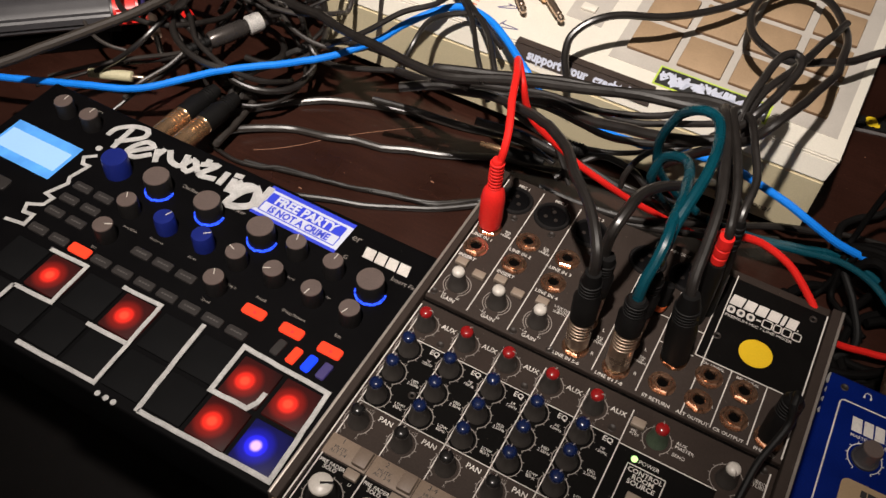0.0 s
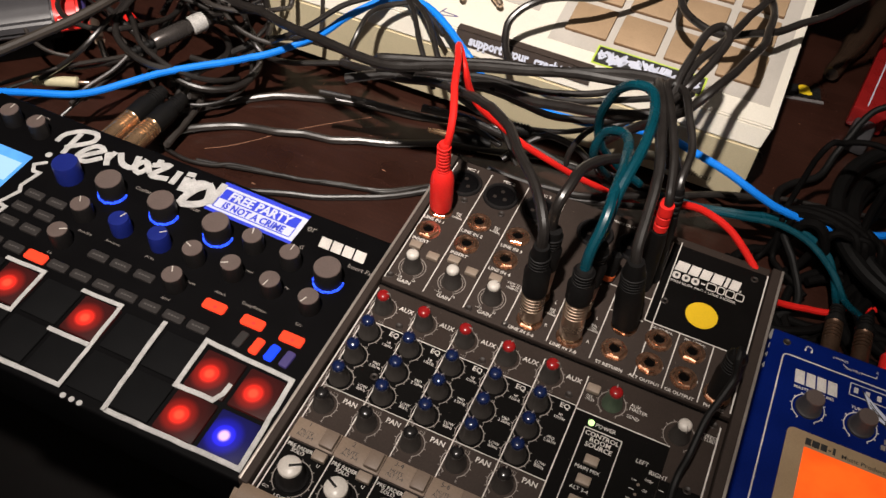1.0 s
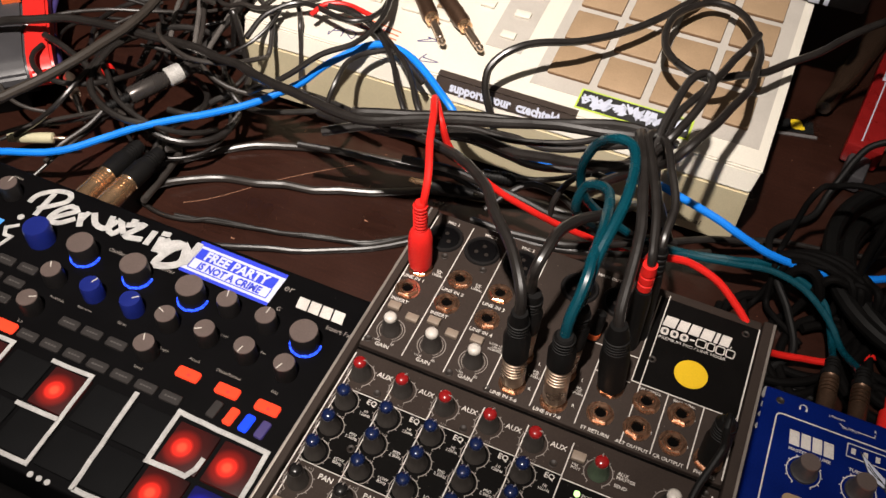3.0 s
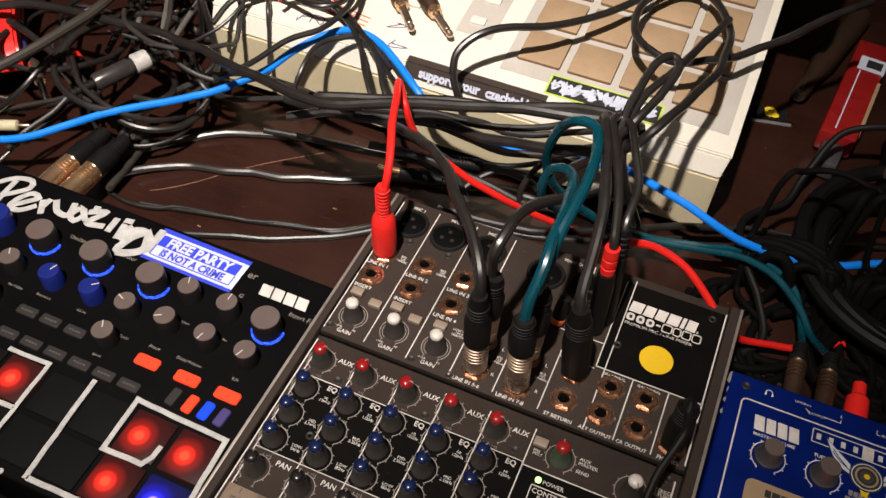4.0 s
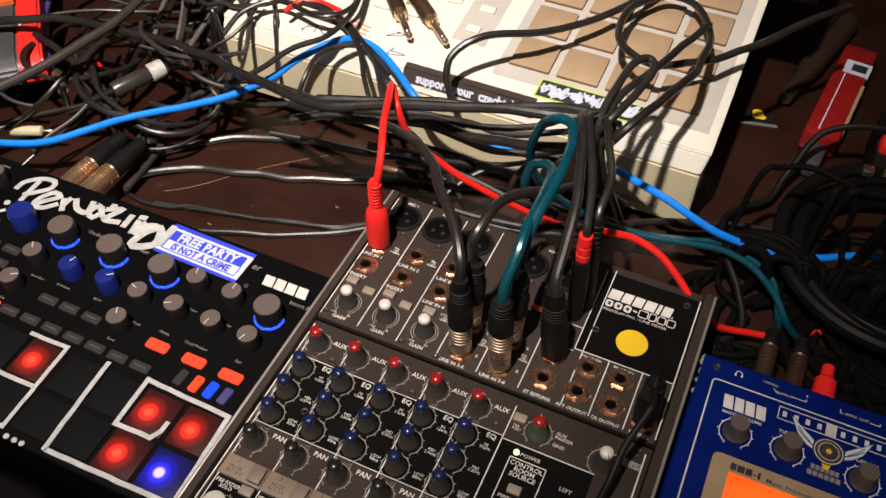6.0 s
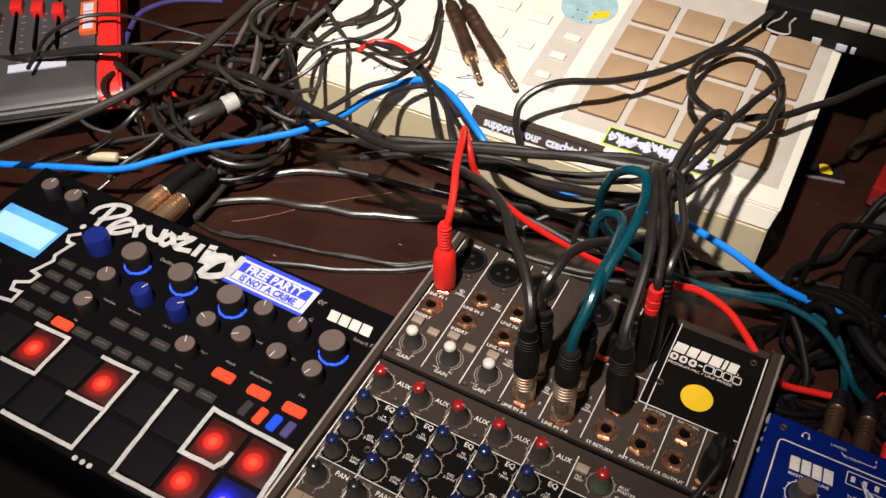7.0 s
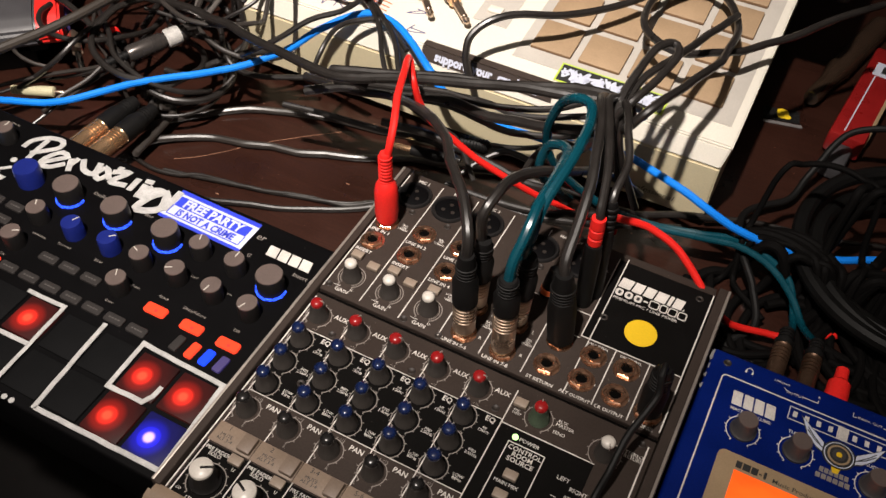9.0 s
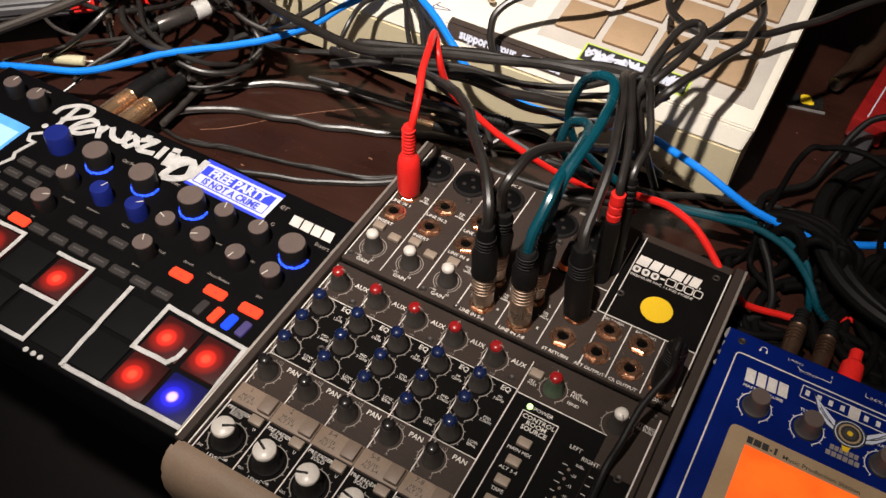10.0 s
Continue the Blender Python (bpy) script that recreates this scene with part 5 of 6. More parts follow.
cable("cable", "cable", 3.4, "black cable bending down into its plug",
      [(88, -17, 128), (88, -17, 145), (90, -21, 165), (92, -10, 172), (94, 6, 172), (100, 26, 165), (109, 51, 150), (118, 92, 120), (126, 128, 90), (147, 151, 60)])
cable("cable", "cable", 3.4, "black cable rising straight from its plug",
      [(142, -15, 134), (140, -12, 142), (138, 4, 152), (136, 29, 165), (128, 56, 172), (118, 92, 174), (112, 116, 164), (120, 142, 140)])
cable("cable", "cable", 2.8, "black cable with a red collar at its end",
      [(147, 21.6, 154), (146, 23, 160), (141, 42, 168), (134, 62, 172), (124, 90, 174), (119, 108, 172), (124, 128, 160)])
cable("cable", "cable", 2.6, "thin black cable hanging behind the mixer",
      [(149.5, 35, 155), (149, 40, 160), (148, 62, 166), (140, 84, 170), (131, 106, 171), (127, 116, 166), (134, 134, 150)])
cable("cable", "boot", 2.2, "thin black lead draped over the desk from its plug",
      [(214, -40, 112), (214, -38, 122), (214, -46, 122), (216, -51, 112), (212, -67, 104), (209, -79, 98), (207, -95, 88), (205, -107, 80), (205, -121, 77), (206, -147, 77), (204, -172, 77)])
cable("cable", "cable_brown", 3.3, "dark grey cable lying on the table",
      [(-268, 85, 25), (-262, 92, 16), (-260, 37, 12), (-262, 58, 8), (-231, 87, 4), (-180, 103, 4), (-130, 118, 4), (-83, 138, 4), (-46, 156, 4), (-12, 165, 5), (37, 179, 5), (90, 175, 6)])
cable("cable", "cable_brown", 3.3, "dark grey cable lying on the table",
      [(-288, 85, 30), (-280, 100, 22), (-274, 54, 16), (-274, 73, 10), (-250, 112, 4), (-212, 142, 4), (-162, 161, 4), (-129, 168, 4), (-79, 176, 5), (-22, 188, 6), (32, 202, 8), (82, 210, 10)])
cable("cable", "cable", 1.9, "thin black twin lead lying on the table",
      [(-270, 39, 4), (-242, 36, 3), (-218, 41, 3), (-201, 48, 4), (-164, 55, 3), (-132, 62, 3), (-102, 72, 3), (-75, 78, 3), (-57, 91, 3), (-43, 103, 4), (-21, 119, 5), (21, 136, 6)])
cable("cable", "cable", 1.9, "thin black twin lead lying on the table",
      [(-233, 39, 3), (-200, 46, 3), (-168, 53, 3), (-133, 63, 3), (-97, 72, 3), (-72, 81, 3), (-47, 100, 3), (-22, 112, 5)])
cable("cable", "cable", 2.6, "black cable lying across the table",
      [(-216, 14, 2), (-178, 27, 3), (-145, 40, 3), (-116, 50, 3), (-77, 72, 3), (-56, 87, 3), (-33, 103, 5)])
cable("cable", "cable", 2.6, "black cable among the tangle behind the mixer",
      [(-95, 106, 106), (-45, 117, 110), (-11, 128, 112), (26, 130, 113), (67, 144, 116), (91, 162, 120)])
cable("cable", "cable", 2.8, "black cable among the tangle behind the mixer",
      [(-40, 127, 96), (-12, 132, 98), (18, 129, 98), (48, 127, 98), (80, 138, 100), (110, 152, 106), (132, 177, 112)])
cable("cable", "cable", 2.6, "black cable among the tangle behind the mixer",
      [(-61, 127, 104), (-6, 139, 104), (20, 147, 100), (43, 150, 96), (80, 163, 100), (109, 168, 110)])
cable("cable", "cable", 2.2, "black cable among the tangle behind the mixer",
      [(16, 141, 62), (38, 149, 62), (59, 158, 64), (83, 169, 70), (101, 179, 82), (115, 186, 96)])
cable("cable", "cable", 3.4, "black cable among the tangle behind the mixer",
      [(-61, 118, 70), (-23, 126, 66), (2, 127, 62), (33, 128, 58), (67, 128, 52), (94, 138, 46), (120, 146, 40), (155, 161, 30)])
cable("cable", "cable", 2.6, "black cable among the tangle behind the mixer",
      [(12, 113, 50), (23, 127, 58), (39, 140, 64), (61, 142, 60), (78, 139, 50), (96, 137, 36)])
cable("cable", "cable", 2.4, "black cable among the tangle behind the mixer",
      [(61, 124, 50), (61, 130, 66), (69, 142, 80), (80, 151, 84), (95, 161, 74)])
cable("cable", "cable", 3.0, "black cable among the tangle behind the mixer",
      [(3, 107, 40), (42, 111, 38), (87, 119, 38), (127, 143, 34), (166, 171, 30), (217, 197, 24)])
cable("cable", "cable", 2.8, "black cable among the tangle behind the mixer",
      [(14, 106, 36), (63, 110, 34), (106, 123, 34), (146, 145, 30), (182, 169, 24)])
cable("cable", "cable", 2.2, "black cable among the tangle behind the mixer",
      [(-63, 132, 96), (-21, 121, 84), (1, 128, 70), (25, 112, 50)])
cable("cable", "cable", 2.6, "black cable among the tangle behind the mixer",
      [(-146, 103, 64), (-103, 115, 60), (-68, 120, 58), (-27, 134, 52), (4, 131, 46)])
cable("cable", "cable_matt", 4.2, "thick dark brown cable crossing the tangle",
      [(-410, -47, 80), (-393, -24, 85), (-368, 16, 90), (-343, 60, 96), (-326, 115, 100), (-322, 166, 102), (-325, 231, 105), (-338, 286, 105)])
cable("cable", "cable", 2.0, "thin shiny black lead curving over the grey device",
      [(-474, 74, 75), (-492, 118, 78), (-490, 150, 80), (-475, 167, 82), (-439, 183, 80), (-406, 193, 74), (-379, 205, 66), (-335, 213, 55)])
cable("cable", "cable", 1.6, "thin grey lead from a jack adapter",
      [(-305, 76, 60), (-340, 66, 45), (-384, 52, 30), (-406, 27, 25), (-417, -1, 30)])
cable("cable", "cable", 1.6, "thin grey lead from a jack adapter",
      [(-304, 79, 60), (-323, 69, 45), (-331, 36, 40), (-342, 5, 30)])
cable("cable", "cable", 2.4, "black cable in the tangle",
      [(-388, 39, 30), (-352, 55, 60), (-342, 80, 75), (-349, 108, 70), (-383, 174, 50)])
cable("cable", "cable", 3.2, "grey-black cable in the tangle",
      [(-288, 351, 60), (-286, 283, 70), (-281, 227, 70), (-288, 197, 60), (-296, 178, 50)])
cable("cable", "cable", 2.6, "black cable in the tangle",
      [(-392, 335, 40), (-359, 250, 40), (-344, 203, 42), (-328, 156, 46), (-325, 117, 40)])
cable("cable", "cable", 2.6, "black cable in the tangle",
      [(-394, 326, 30), (-352, 264, 34), (-323, 212, 40), (-271, 180, 50), (-239, 146, 58), (-222, 138, 50), (-201, 150, 40), (-164, 169, 40)])
cable("cable", "cable", 3.0, "black cable in the tangle",
      [(-278, 77, 20), (-281, 99, 26), (-271, 122, 30), (-253, 152, 36), (-218, 176, 45), (-166, 173, 50), (-112, 163, 55)])
cable("cable", "cable", 2.4, "black cable over the sampler edge",
      [(-170, 328, 110), (-142, 271, 112), (-135, 227, 112), (-153, 208, 112), (-200, 217, 110), (-224, 197, 105), (-231, 170, 95)])
cable("cable", "cable", 2.4, "black cable over the sampler edge",
      [(-153, 298, 118), (-135, 253, 118), (-126, 210, 116), (-134, 184, 112), (-156, 164, 106), (-179, 144, 90), (-210, 134, 70)])
cable("cable", "cable", 2.4, "black cable running down the sampler front",
      [(-178, 220, 112), (-155, 220, 110), (-132, 216, 106), (-101, 196, 104), (-79, 173, 100), (-62, 151, 92), (-48, 146, 80), (-29, 150, 60)])
cable("cable", "cable", 2.2, "black cable running down the sampler front",
      [(-188, 218, 110), (-157, 224, 110), (-125, 208, 106), (-99, 182, 102), (-74, 149, 92), (-63, 143, 70)])
cable("cable", "cable", 2.2, "black cable over the sampler edge",
      [(-139, 132, 70), (-137, 150, 92), (-135, 175, 100), (-121, 191, 103), (-102, 197, 103), (-72, 180, 95)])
cable("cable", "cable_red", 2.2, "short red and black lead on the sampler",
      [(-188, 206, 108), (-181, 220, 112), (-164, 227, 112), (-140, 225, 110)])
cable("cable", "boot", 3.0, "black cable hanging over the edge of the gear",
      [(366, 356, 60), (331, 333, 62), (305, 326, 60), (281, 318, 52), (268, 303, 40), (260, 284, 22), (253, 260, 12), (235, 237, 14), (224, 215, 20), (225, 189, 26), (233, 162, 28), (248, 139, 20), (260, 112, 10), (246, 88, 5), (285, 80, 5)])
cable("cable", "cable", 2.2, "thin black lead in the dark beside the sampler",
      [(196, 202, 10), (221, 215, 10), (257, 226, 8), (298, 235, 6), (342, 251, 6), (377, 260, 6)])

for q in ([(-322, 178, 58), (-336, 208, 62), (-352, 250, 64), (-366, 290, 60), (-372, 330, 50)], [(-298, 180, 56), (-316, 214, 62), (-336, 248, 64), (-352, 276, 62), (-356, 330, 54)],
          [(-286, 222, 66), (-294, 248, 66), (-300, 280, 64), (-322, 330, 52)], [(-272, 150, 62), (-280, 180, 64), (-286, 224, 68), (-288, 264, 72), (-276, 320, 84)]):
    cable("cable", "cable_grey", 2.4, "shiny grey lead rising out of the tangle", q)

# plugs in the mixer, the grooveboxes and on the sampler
def plug_thing(label, p):
    return thing("jack_plug", *p, label, "plug", group="plugs in the gear")


red_plug(plug_thing("red moulded jack plug in the mixer's first line input", (0, 20.5, 76)), (0, 20.5, 77), (-0.01, 0.01, 1))
metal_plug(plug_thing("nickel jack plug with black boot in the mixer", (91, -39.8, 76)), (91, -39.8, 77), (-0.03, 0.0, 1), body=30, boot=42)
metal_plug(plug_thing("nickel jack plug with black boot in the mixer", (118.6, -41, 76)), (118.6, -41, 77), (-0.03, 0.0, 1), body=40, boot=28)
metal_plug(plug_thing("nickel jack plug with black boot in the mixer", (88, -17.5, 76)), (88, -17.5, 77), (0.03, 0.0, 1), body=30, boot=34)
metal_plug(plug_thing("nickel jack plug with black boot in the mixer", (117, -18, 76)), (117, -18, 77), (0.03, 0.03, 1), body=30, boot=34)
black_plug(plug_thing("matt black moulded jack plug in the mixer", (147.6, -16.5, 76)), (147.6, -16.5, 77), (-0.10, 0.02, 1), 8.6, 60)
black_plug(plug_thing("matt black headphone plug in the mixer", (214.5, -40.5, 76)), (214.5, -40.5, 77), (0.0, 0.06, 1), 7.2, 42)
ob = plug_thing("black plug with red collar standing in the mixer", (149, 21, 76))
m = along((149, 20, 75), (-0.03, 0.02, 1))
turned("plug_body", [(0, 0), (5.6, 0), (6.0, 46), (5.2, 56), (0, 56)], M["boot"], ob, m, "black plug body")
turned("red_collar", [(0, 56), (4.5, 57), (4.7, 62), (4.1, 62.6), (4.1, 63.6), (4.7, 64.2), (4.7, 69), (4.1, 69.6), (4.1, 70.4), (4.7, 71), (4.5, 78), (0, 79)], M["boot_red"], ob, m, "red segmented collar")
ob = plug_thing("thin black plug with a ribbed relief in the mixer", (157, 31, 76))
m = along((153.5, 30, 75), (-0.05, 0.06, 1))
turned("plug_body", [(0, 0), (5.0, 0), (5.2, 52), (4.6, 58), (0, 58)], M["boot"], ob, m, "black plug body")
turned("strain_relief", ribs(4.6, 58, 5, 4.4, 0.8) + [(3.0, 82), (0, 82)], M["boot"], ob, m, "ribbed black relief")
ob = plug_thing("small plug with an orange ring in the mixer", (127, 11, 76))
m = along((125, 14, 75), (0.1, 0.3, 1))
turned("plug_body", [(0, 0), (4.6, 0), (4.6, 14), (3.8, 22), (0, 24)], M["boot"], ob, m)
turned("orange_ring", [(4.7, 2), (5.0, 2.6), (5.0, 6), (4.7, 6.4)], M["orange"], ob, m, "worn orange ring")
for x in (-288, -267.5):
    metal_plug(plug_thing("gold-toned ribbed jack plug behind the black groovebox", (x, -2, 33)), (x, -3, 33), (0.05, 1, 0.0), "gold", 36, 40, 8.2)
for x in (278, 298):
    metal_plug(plug_thing("tarnished jack plug behind the blue groovebox", (x, 32, 52)), (x, 31, 52), (0.0, 1, 0.03), "brown_plug", 36, 8, 5.9)
ob = plug_thing("red moulded plug behind the blue groovebox", (317, 32, 52))
m = along((317, 31, 54), (0.0, 1, 0.05))
turned("plug_body", [(0, 0), (7, 0), (7.4, 14), (7, 22), (4.4, 25), (4.2, 34), (0, 35)], M["boot_red"], ob, m, "red moulded plug body")
for (x0, y0), (x1, y1) in (((-147, 309), (-74, 226)), ((-131, 311), (-41.5, 231.6))):
    d = Vector((x1 - x0, y1 - y0, sz(y1) - sz(y0))).normalized()
    p = Vector((x0, y0, sz(y0) + 8.5))
    ob = plug_thing("loose brown jack plug lying on the beige sampler", tuple(p))
    m = along(p, d)
    k = math.hypot(x1 - x0, y1 - y0)
    turned("handle", [(0, 0), (6.2, 0), (7.2, 6)] + ribs(7.2, 8, 3, 9, 0.5) + [(7.2, k - 40), (6.4, k - 36), (0, k - 36)], M["brown_plug"], ob, m, "dark brown handle")
    turned("collar", [(5.8, k - 36), (5.8, k - 31), (3.4, k - 30)], M["gold"], ob, m)
    turned("tip", [(3.2, k - 31), (3.2, k - 9), (2.4, k - 8), (2.4, k - 7), (3.3, k - 5), (2.2, k - 1.5), (0, k)], M["nickel"], ob, m, "bright metal tip")
    part("lead", add_tube(bmesh.new(), spline([p, p - d * 40 + Vector((0, 0, 8)), p - d * 110 + Vector((10, 0, 30))], 4), 3.0, 10), M["cable"], ob)
# loose ends on the table
ob = plug_thing("gold mini plug lying on the table", (-74, 166, 4))
m = along((-57, 122, 45), (1, 0.12, 0.02))
turned("tip", [(0, 0), (1.6, 0.5), (2.2, 3), (1.4, 4.5), (2.3, 6), (2.3, 20), (0, 20)], M["gold"], ob, m, "gold tip")
turned("plug_body", [(0, 20), (4.6, 20), (4.6, 44), (2.6, 54), (0, 54)], M["boot"], ob, m)
ob = plug_thing("ribbed black plug in the tangle of cables", (-10, 170, 30))
m = along((1, 136, 62), (1, 0.22, 0.0))
turned("plug_body", [(0, 0), (5.2, 0)] + ribs(5.2, 2, 8, 2.6, 0.8) + [(3.4, 24), (0, 26)], M["boot"], ob, m)
ob = plug_thing("metal jack adapter with a white ring in the tangle", (-280, 132, 60))
m = along((-307, 98, 58), (17, 36, 1.5))
adapter_grey = mat("adapter_grey", (0.085, 0.075, 0.07), 0.28, 0.6)
turned("strain_relief", [(0, -24)] + ribs(4.4, -24, 6, 4.0, 1.0) + [(4.6, 0), (0, 0)], M["boot"], ob, m, "ribbed black strain relief")
turned("adapter_body", [(0, 0), (6.4, 0), (7.6, 3), (7.8, 32), (6.6, 34), (6.4, 37), (0, 37)], adapter_grey, ob, m, "grey metal adapter body")
turned("white_ring", [(7.2, 36), (8.6, 37.5), (8.6, 47), (7.8, 50), (0, 51)], mat("worn_ring", (0.62, 0.60, 0.57), 0.3, 0.3, var=0.3, scale=160), ob, m, "worn bright ring")
turned("tail", [(0, 50), (7.0, 50), (6.6, 62), (4.4, 70), (0, 70)], adapter_grey, ob, m, "dark metal tail")
for q in (((-317, 76, 57), (-325, 72, 54), (-348, 58, 50), (-372, 43, 45), (-406, 6, 40)), ((-316, 76, 57), (-322, 60, 50), (-335, 37, 42), (-335, 18, 40))):
    part("lead", add_tube(bmesh.new(), spline(q, 4), 1.9, 8), M["cable_brown"], ob, "thin grey lead")
ob = plug_thing("cream mini plug lying in the tangle", (-390, 55, 22))
m = along((-394, 37, 28), (1, 0.42, 0.02))
turned("plug_body", [(0, 0)] + ribs(4.2, 0, 4, 2.6, 0.6) + [(4.8, 11), (4.8, 38), (3.2, 39), (0, 39)], M["boot_cream"], ob, m, "cream plastic body")
turned("tip", [(2.0, 39), (2.0, 48), (1.3, 49), (1.9, 51), (0, 54)], M["nickel"], ob, m)
ob = plug_thing("bare metal jack plug hanging in the tangle", (-352, 78, 45))
m = along((-364, 93, 50), (0.77, -0.64, -0.2))
turned("tip", [(0, 40), (2.6, 37), (3.2, 33), (2.2, 30), (3.0, 28), (3.0, 8), (0, 8)], M["chrome"], ob, m, "bright metal tip")
turned("plug_body", [(0, 8), (4.6, 8), (5.0, -14), (0, -22)], M["nickel"], ob, m)
ob = plug_thing("purple moulded plug beside the grey device", (-397, 118, 60))
m = along((-407, 118, 40), (-0.66, 0.72, 0.12))
turned("plug_body", [(0, 0), (6.4, 0), (6.6, 20)] + ribs(5.8, 22, 6, 3.2, 0.8) + [(3.2, 44), (0, 46)], M["boot_purple"], ob, m, "dark purple ribbed body")
part("lead", add_tube(bmesh.new(), spline([(-436, 150, 45), (-452, 170, 47), (-468, 198, 50), (-474, 226, 54), (-460, 262, 52), (-430, 300, 40)], 4), 2.8, 10), M["boot_purple"], ob)
ob = plug_thing("small plug with a red end in the tangle", (-392, 175, 12))
m = along((-381, 153, 18), (-0.84, 0.5, 0.1))
turned("plug_body", [(0, -24), (5.2, -24), (5.6, 0), (0, 0)], M["boot"], ob, m)
turned("red_end", [(5.8, 0), (5.8, 8), (3.4, 11), (0, 11.5)], M["boot_red"], ob, m, "red end")


# the snarl of thin leads left of the sampler
def snarl():
    rnd = random.Random(29)

    def lead(x0, x1, y0, y1, low, high, n, curl, r, words, stuffs=("cable", "cable", "cable_brown")):
        step = 15.0
        c = Vector((rnd.uniform(x0, x1), rnd.uniform(y0, y1), 0))
        a, bend, pts = rnd.uniform(0, 6.28), 0.0, []
        f1, f2, p1, p2 = rnd.uniform(0.08, 0.16), rnd.uniform(0.2, 0.33), rnd.uniform(0, 6), rnd.uniform(0, 6)
        for j in range(n):
            bend = 0.86 * bend + rnd.uniform(-curl, curl)
            ahead = c + Vector((math.cos(a), math.sin(a), 0)) * 45
            if not (x0 < ahead.x < x1 and y0 < ahead.y < y1):
                want = math.atan2((y0 + y1) / 2 - c.y, (x0 + x1) / 2 - c.x)
                off = (want - a + math.pi) % (2 * math.pi) - math.pi
                bend = max(-0.34, min(0.34, off * 0.4))
            a += bend
            c = c + Vector((math.cos(a) * step, math.sin(a) * step, 0))
            k = 0.5 + 0.33 * math.sin(f1 * j + p1) + 0.17 * math.sin(f2 * j + p2)
            ground = sz(c.y) + 5 if c.x > -262 and c.y > 190 else 42 if c.x > -262 and c.y > 160 else 6
            pts.append((round(c.x, 1), round(c.y, 1), round(max(ground, low + (high - low) * k), 1)))
        cable("cable", rnd.choice(stuffs), r, words, pts)

    for k in range(5):
        lead(-330, -200, 120, 330, 44, 128, rnd.choice((22, 28, 34)), 0.10, rnd.choice((1.7, 2.2, 2.8)), "black lead snarled up beside the beige sampler")
    for k in range(9):
        lead(-430, -245, 66, 330, 8, 72, rnd.choice((22, 28, 34)), 0.07, rnd.choice((1.8, 2.4, 3.0)), "black lead in the tangle beside the grey device")
    for k in range(7):
        lead(196, 320, 90, 165, 4, 14, rnd.choice((18, 24)), 0.10, rnd.choice((2.4, 3.4, 4.2)), "thin black lead heaped behind the mixer", ("heap",))
    for k in range(12):
        lead(292, 450, 96, 190, 5, 14, rnd.choice((26, 32, 38)), 0.08, rnd.choice((3.4, 4.6, 5.6)), "dull black lead heaped in the dark corner", ("heap",))


snarl()

# ---- the grey device with red cheeks ----
def fader_box():
    ob = thing("controller", -470, 150, 0, "dark grey fader controller with glossy red end cheeks", "controller")
    base = Matrix.Translation((-391, 104, 0)) @ Matrix.Rotation(radians(42), 4, "Z")

    def piece(name, bm, material, label="", parent=None):
        bmesh.ops.transform(bm, matrix=base, verts=bm.verts)
        return part(name, bm, material, parent or ob, label)

    prof = [(16, 31), (5, 34), (0, 41), (2, 51), (10, 58), (24, 62), (240, 74), (240, 31)]
    for x0, x1, c, n in ((-300, -22, "dark_grey", "body"), (-22, 0, "red_cheek", "cheek"), (-322, -300, "red_cheek", "cheek")):
        grow = 2.0 if n == "cheek" else 0.0
        bm = bmesh.new()
        a = [bm.verts.new((x0, y + (grow if y > 100 else -grow), z + (grow if z > 30 else -grow))) for y, z in prof]
        b = [bm.verts.new((x1, v.co.y, v.co.z)) for v in a]
        bm.faces.new(a), bm.faces.new(b[::-1])
        for i in range(len(prof)):
            j = (i + 1) % len(prof)
            bm.faces.new((a[i], a[j], b[j], b[i]))
        bmesh.ops.recalc_face_normals(bm, faces=bm.faces)
        bmesh.ops.bevel(bm, geom=list(bm.edges), offset=2.5, segments=2, affect="EDGES")
        piece(n, bm, M[c], "glossy red end cheek" if n == "cheek" else "dark grey plastic body")
    piece("stand", box(-290, -34, 22, 236, 0, 19, bevel=2), M["boot"], "dark plinth under the device")
    top = lambda y: 62 + 12 * (y - 24) / 216
    piece("paper_label", box(-105, -51, 47, 59, 62.6, 64.6), M["sticker_white"], "strip of white tape")
    for k in range(5):
        x = -60 - 21 * k
        piece("fader_slot", box(x - 1, x + 1, 74, 200, 64.2, 72.6), M["hole"])
        y = 126 + 9 * (k % 3)
        cap = piece("fader_cap", box(x - 6, x + 6, y, y + 20, 66, 77, bevel=1.5), M["red_cheek"], "red fader cap")
        bm = bmesh.new()
        for j in range(8):
            add_ribbon(bm, [(x + 5, 62 + 11 * j), (x + 9, 62 + 11 * j)], 0.7, top(62 + 11 * j) + 0.2, 0.6)
        piece("scale_marks", bm, M["print_grey"])
    bm = bmesh.new()
    add_box(bm, -39, -23, 94, 152, 66.0, 70.2)
    piece("orange_sticker", bm, M["orange"], "orange sticker with white block marks")
    bm = bmesh.new()
    for j in range(3):
        add_box(bm, -36, -26, 99 + 17 * j, 113 + 17 * j, 69, 70.6)
    piece("sticker_marks", bm, M["sticker_white"])
    for x, y in ((-280, 30), (-30, 30), (-280, 220), (-30, 220)):
        piece("foot", box(x - 8, x + 8, y - 8, y + 8, 18, 33), M["boot"])


fader_box()


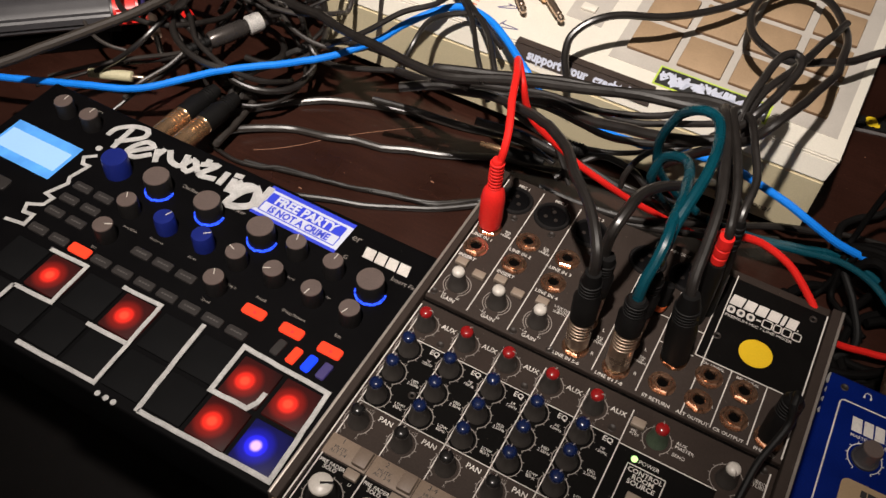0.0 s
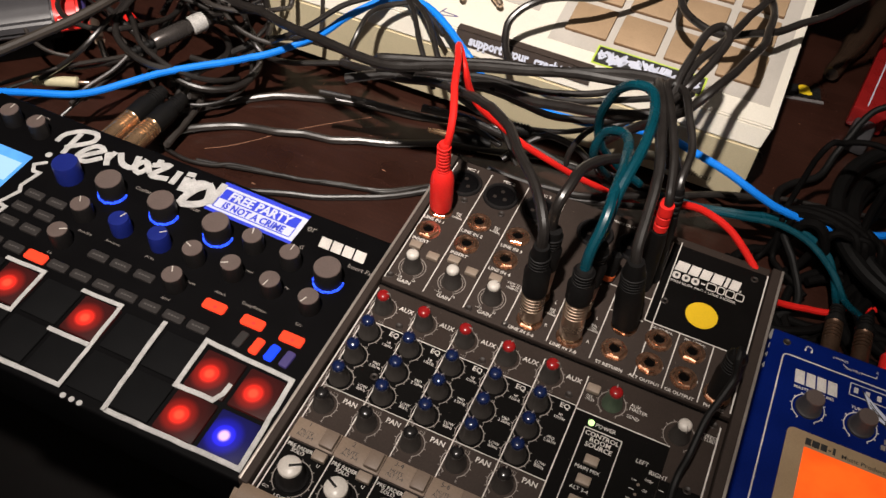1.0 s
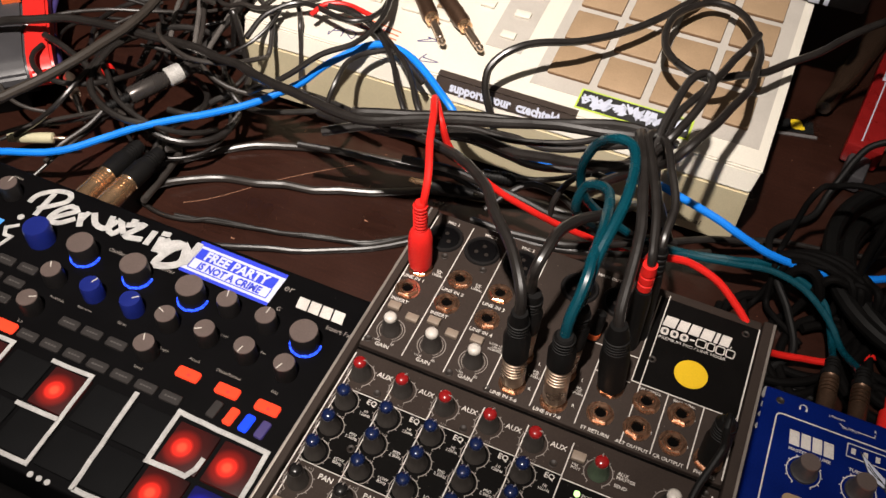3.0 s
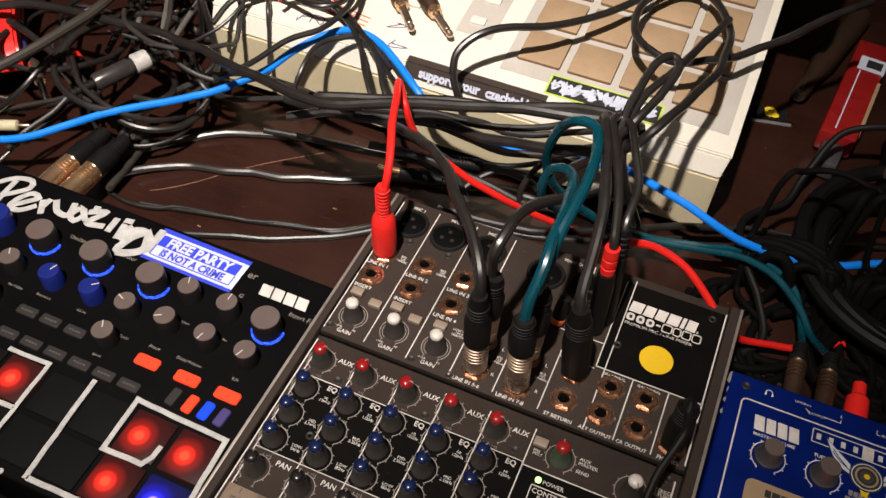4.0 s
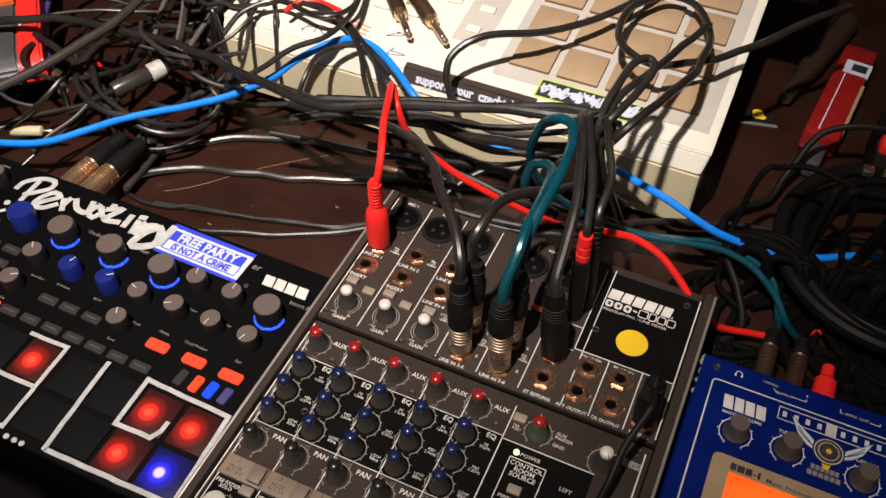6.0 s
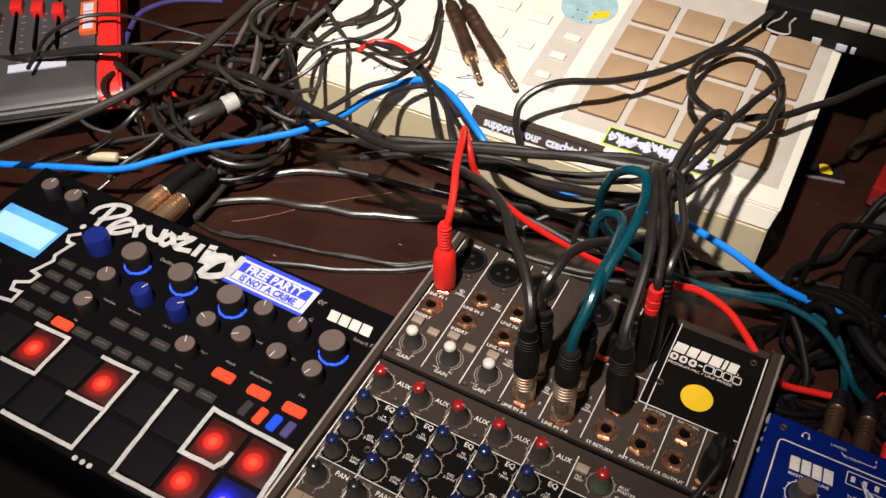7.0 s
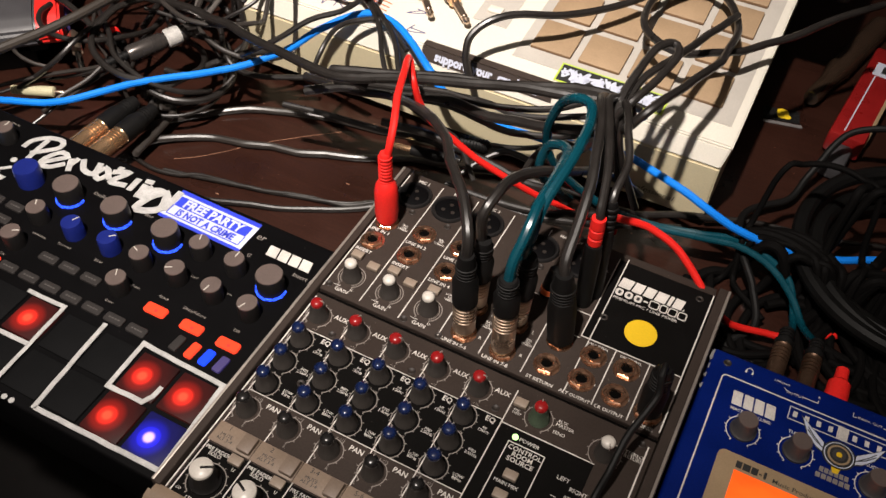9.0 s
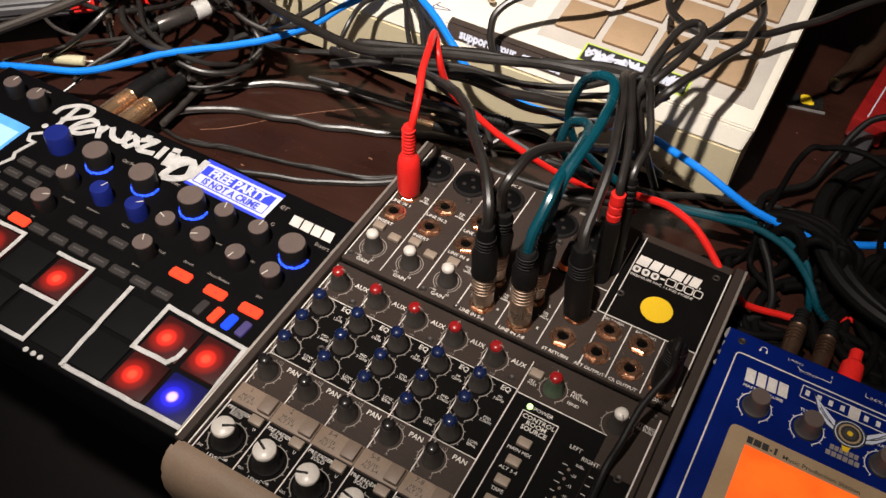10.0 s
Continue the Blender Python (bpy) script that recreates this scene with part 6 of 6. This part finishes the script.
def rubbish():
    ob = thing("label_scrap", 222, 385, 0, "scrap of clear film with a yellow printed letter on the table", "scrap")
    m = Matrix.Translation((222, 382, 0.3)) @ Matrix.Rotation(radians(12), 4, "Z")
    bm = box(-18, 16, -9, 9, 0, 0.5, m=m)
    part("film", bm, mat("film_black", (0.012, 0.012, 0.012), 0.25), ob, "dark film")
    part("edge", add_box(bmesh.new(), -18, 18, -15, -11.5, 0.2, 1.2, m=m), M["film"], ob, "crumpled clear edge")
    bm = add_text(bmesh.new(), "a", 1, -4.5, 1.2, 18, "CENTER", m=m, bold=0.05)
    part("letter", bm, M["yellow_letter"], ob, "yellow printed letter", smooth=0)
    ob = thing("red_case", 292, 430, 0, "red plastic case with a white label lying on the table", "case")
    m = Matrix.Translation((263.5, 347, 0)) @ Matrix.Rotation(radians(-6.5), 4, "Z")
    part("shell", box(0, 32, 0, 156, 4, 26, bevel=3, m=m), M["red_box"], ob, "red plastic shell")
    part("groove", add_box(bmesh.new(), 11, 12.2, 8, 104, 25.6, 26.4, m=m), M["sticker_white"], ob, "pale line along the shell")
    part("label", add_box(bmesh.new(), 8, 32.4, 106, 128, 25, 26.6, m=m), M["sticker_white"], ob, "white paper label")
    part("label_print", add_box(bmesh.new(), 15, 29, 111, 123, 26.5, 26.9, m=m), M["print_black"], ob, "dark printed square")
    part("tan_side", add_box(bmesh.new(), 30, 33, 20, 92, 8, 26.6, m=m), M["tan"], ob, "tan worn side")
    part("cap", box(6, 26, -34, -1, 2, 20, bevel=4, m=m), M["dark_grey"], ob, "grey end cap")
    ob = thing("red_connector", 350, 330, 0, "red and black connector block in the dark", "connector")
    part("body", box(322, 420, 300, 380, 2, 46, bevel=3), M["boot"], ob)
    part("red_block", box(324, 420, 316, 340, 40, 56, bevel=4), M["boot_red"], ob, "red moulded block")
    bm = bmesh.new()
    for k in range(3):
        add_box(bm, 316 + 16 * k, 325 + 16 * k, 288, 298, 40, 46, bevel=1)
    part("terminals", bm, M["nickel"], ob, "row of small metal terminals")
    ob = thing("bottle", 250, 440, 0, "dark glass bottle lying beside the sampler", "bottle")
    m = along((240, 405, 12), (0.25, 1, 0.0))
    turned("glass", [(0, 0), (7, 0), (8, 4), (8, 30), (12, 60), (12, 160), (0, 164)], mat("brown_glass", (0.03, 0.018, 0.012), 0.15, coat=0.4), ob, m)
    ob = thing("black_keyboard", 180, 500, 120, "black electronic instrument lying on the sampler behind its pads", "instrument")
    m = Matrix.Translation((160, 398, sz(398) + 0.8)) @ Matrix.Rotation(math.atan(SLOPE), 4, "X")
    part("shell", box(-36, 78, 0, 205, 0, 33, bevel=3, m=m), M["boot"], ob, "black shell")
    for k in range(3):
        part("bright_tab", box(3 + 25 * k, 25.6 + 25 * k, -1.6, 3.4, 27, 35, bevel=0.8, m=m), M["cap_white"], ob, "bright tab along the front edge")
    for x, w in ((10, 8), (31, 9), (43.5, 4)):
        part("label_chip", box(x, x + w, -1.2, 0.4, 2, 9, bevel=0.4, m=m), M["sticker_white"], ob, "small pale label")
    bm = bmesh.new()
    q = [(-18, 28), (-21, 20), (-28, 13), (-30, 6), (-18, 4), (-10, 7), (-12, 17), (-9, 24)]
    add_tube(bm, spline([(x, -1.4, z) for x, z in q], 2), 1.0, 6)
    bmesh.ops.transform(bm, matrix=m, verts=bm.verts)
    part("scrawl", bm, M["paint"], ob, "white painted scrawl")


rubbish()


def coil():
    ob = thing("coiled_cable", 372, 215, 0, "thick black cable coiled up on the dark table", "cable")
    line = []
    for k in range(260):
        a = 2 * math.pi * k / 64
        r = 76 + 7 * math.sin(a * 0.37) + 4.5 * (k / 64)
        line.append(Vector((364 + r * math.cos(a), 215 + r * 1.0 * math.sin(a), 10 + 7 * (k / 64) + 3 * math.sin(a * 1.3))))
    part("sheath", add_tube(bmesh.new(), line, 6.4, 10), M["coil"], ob)


coil()
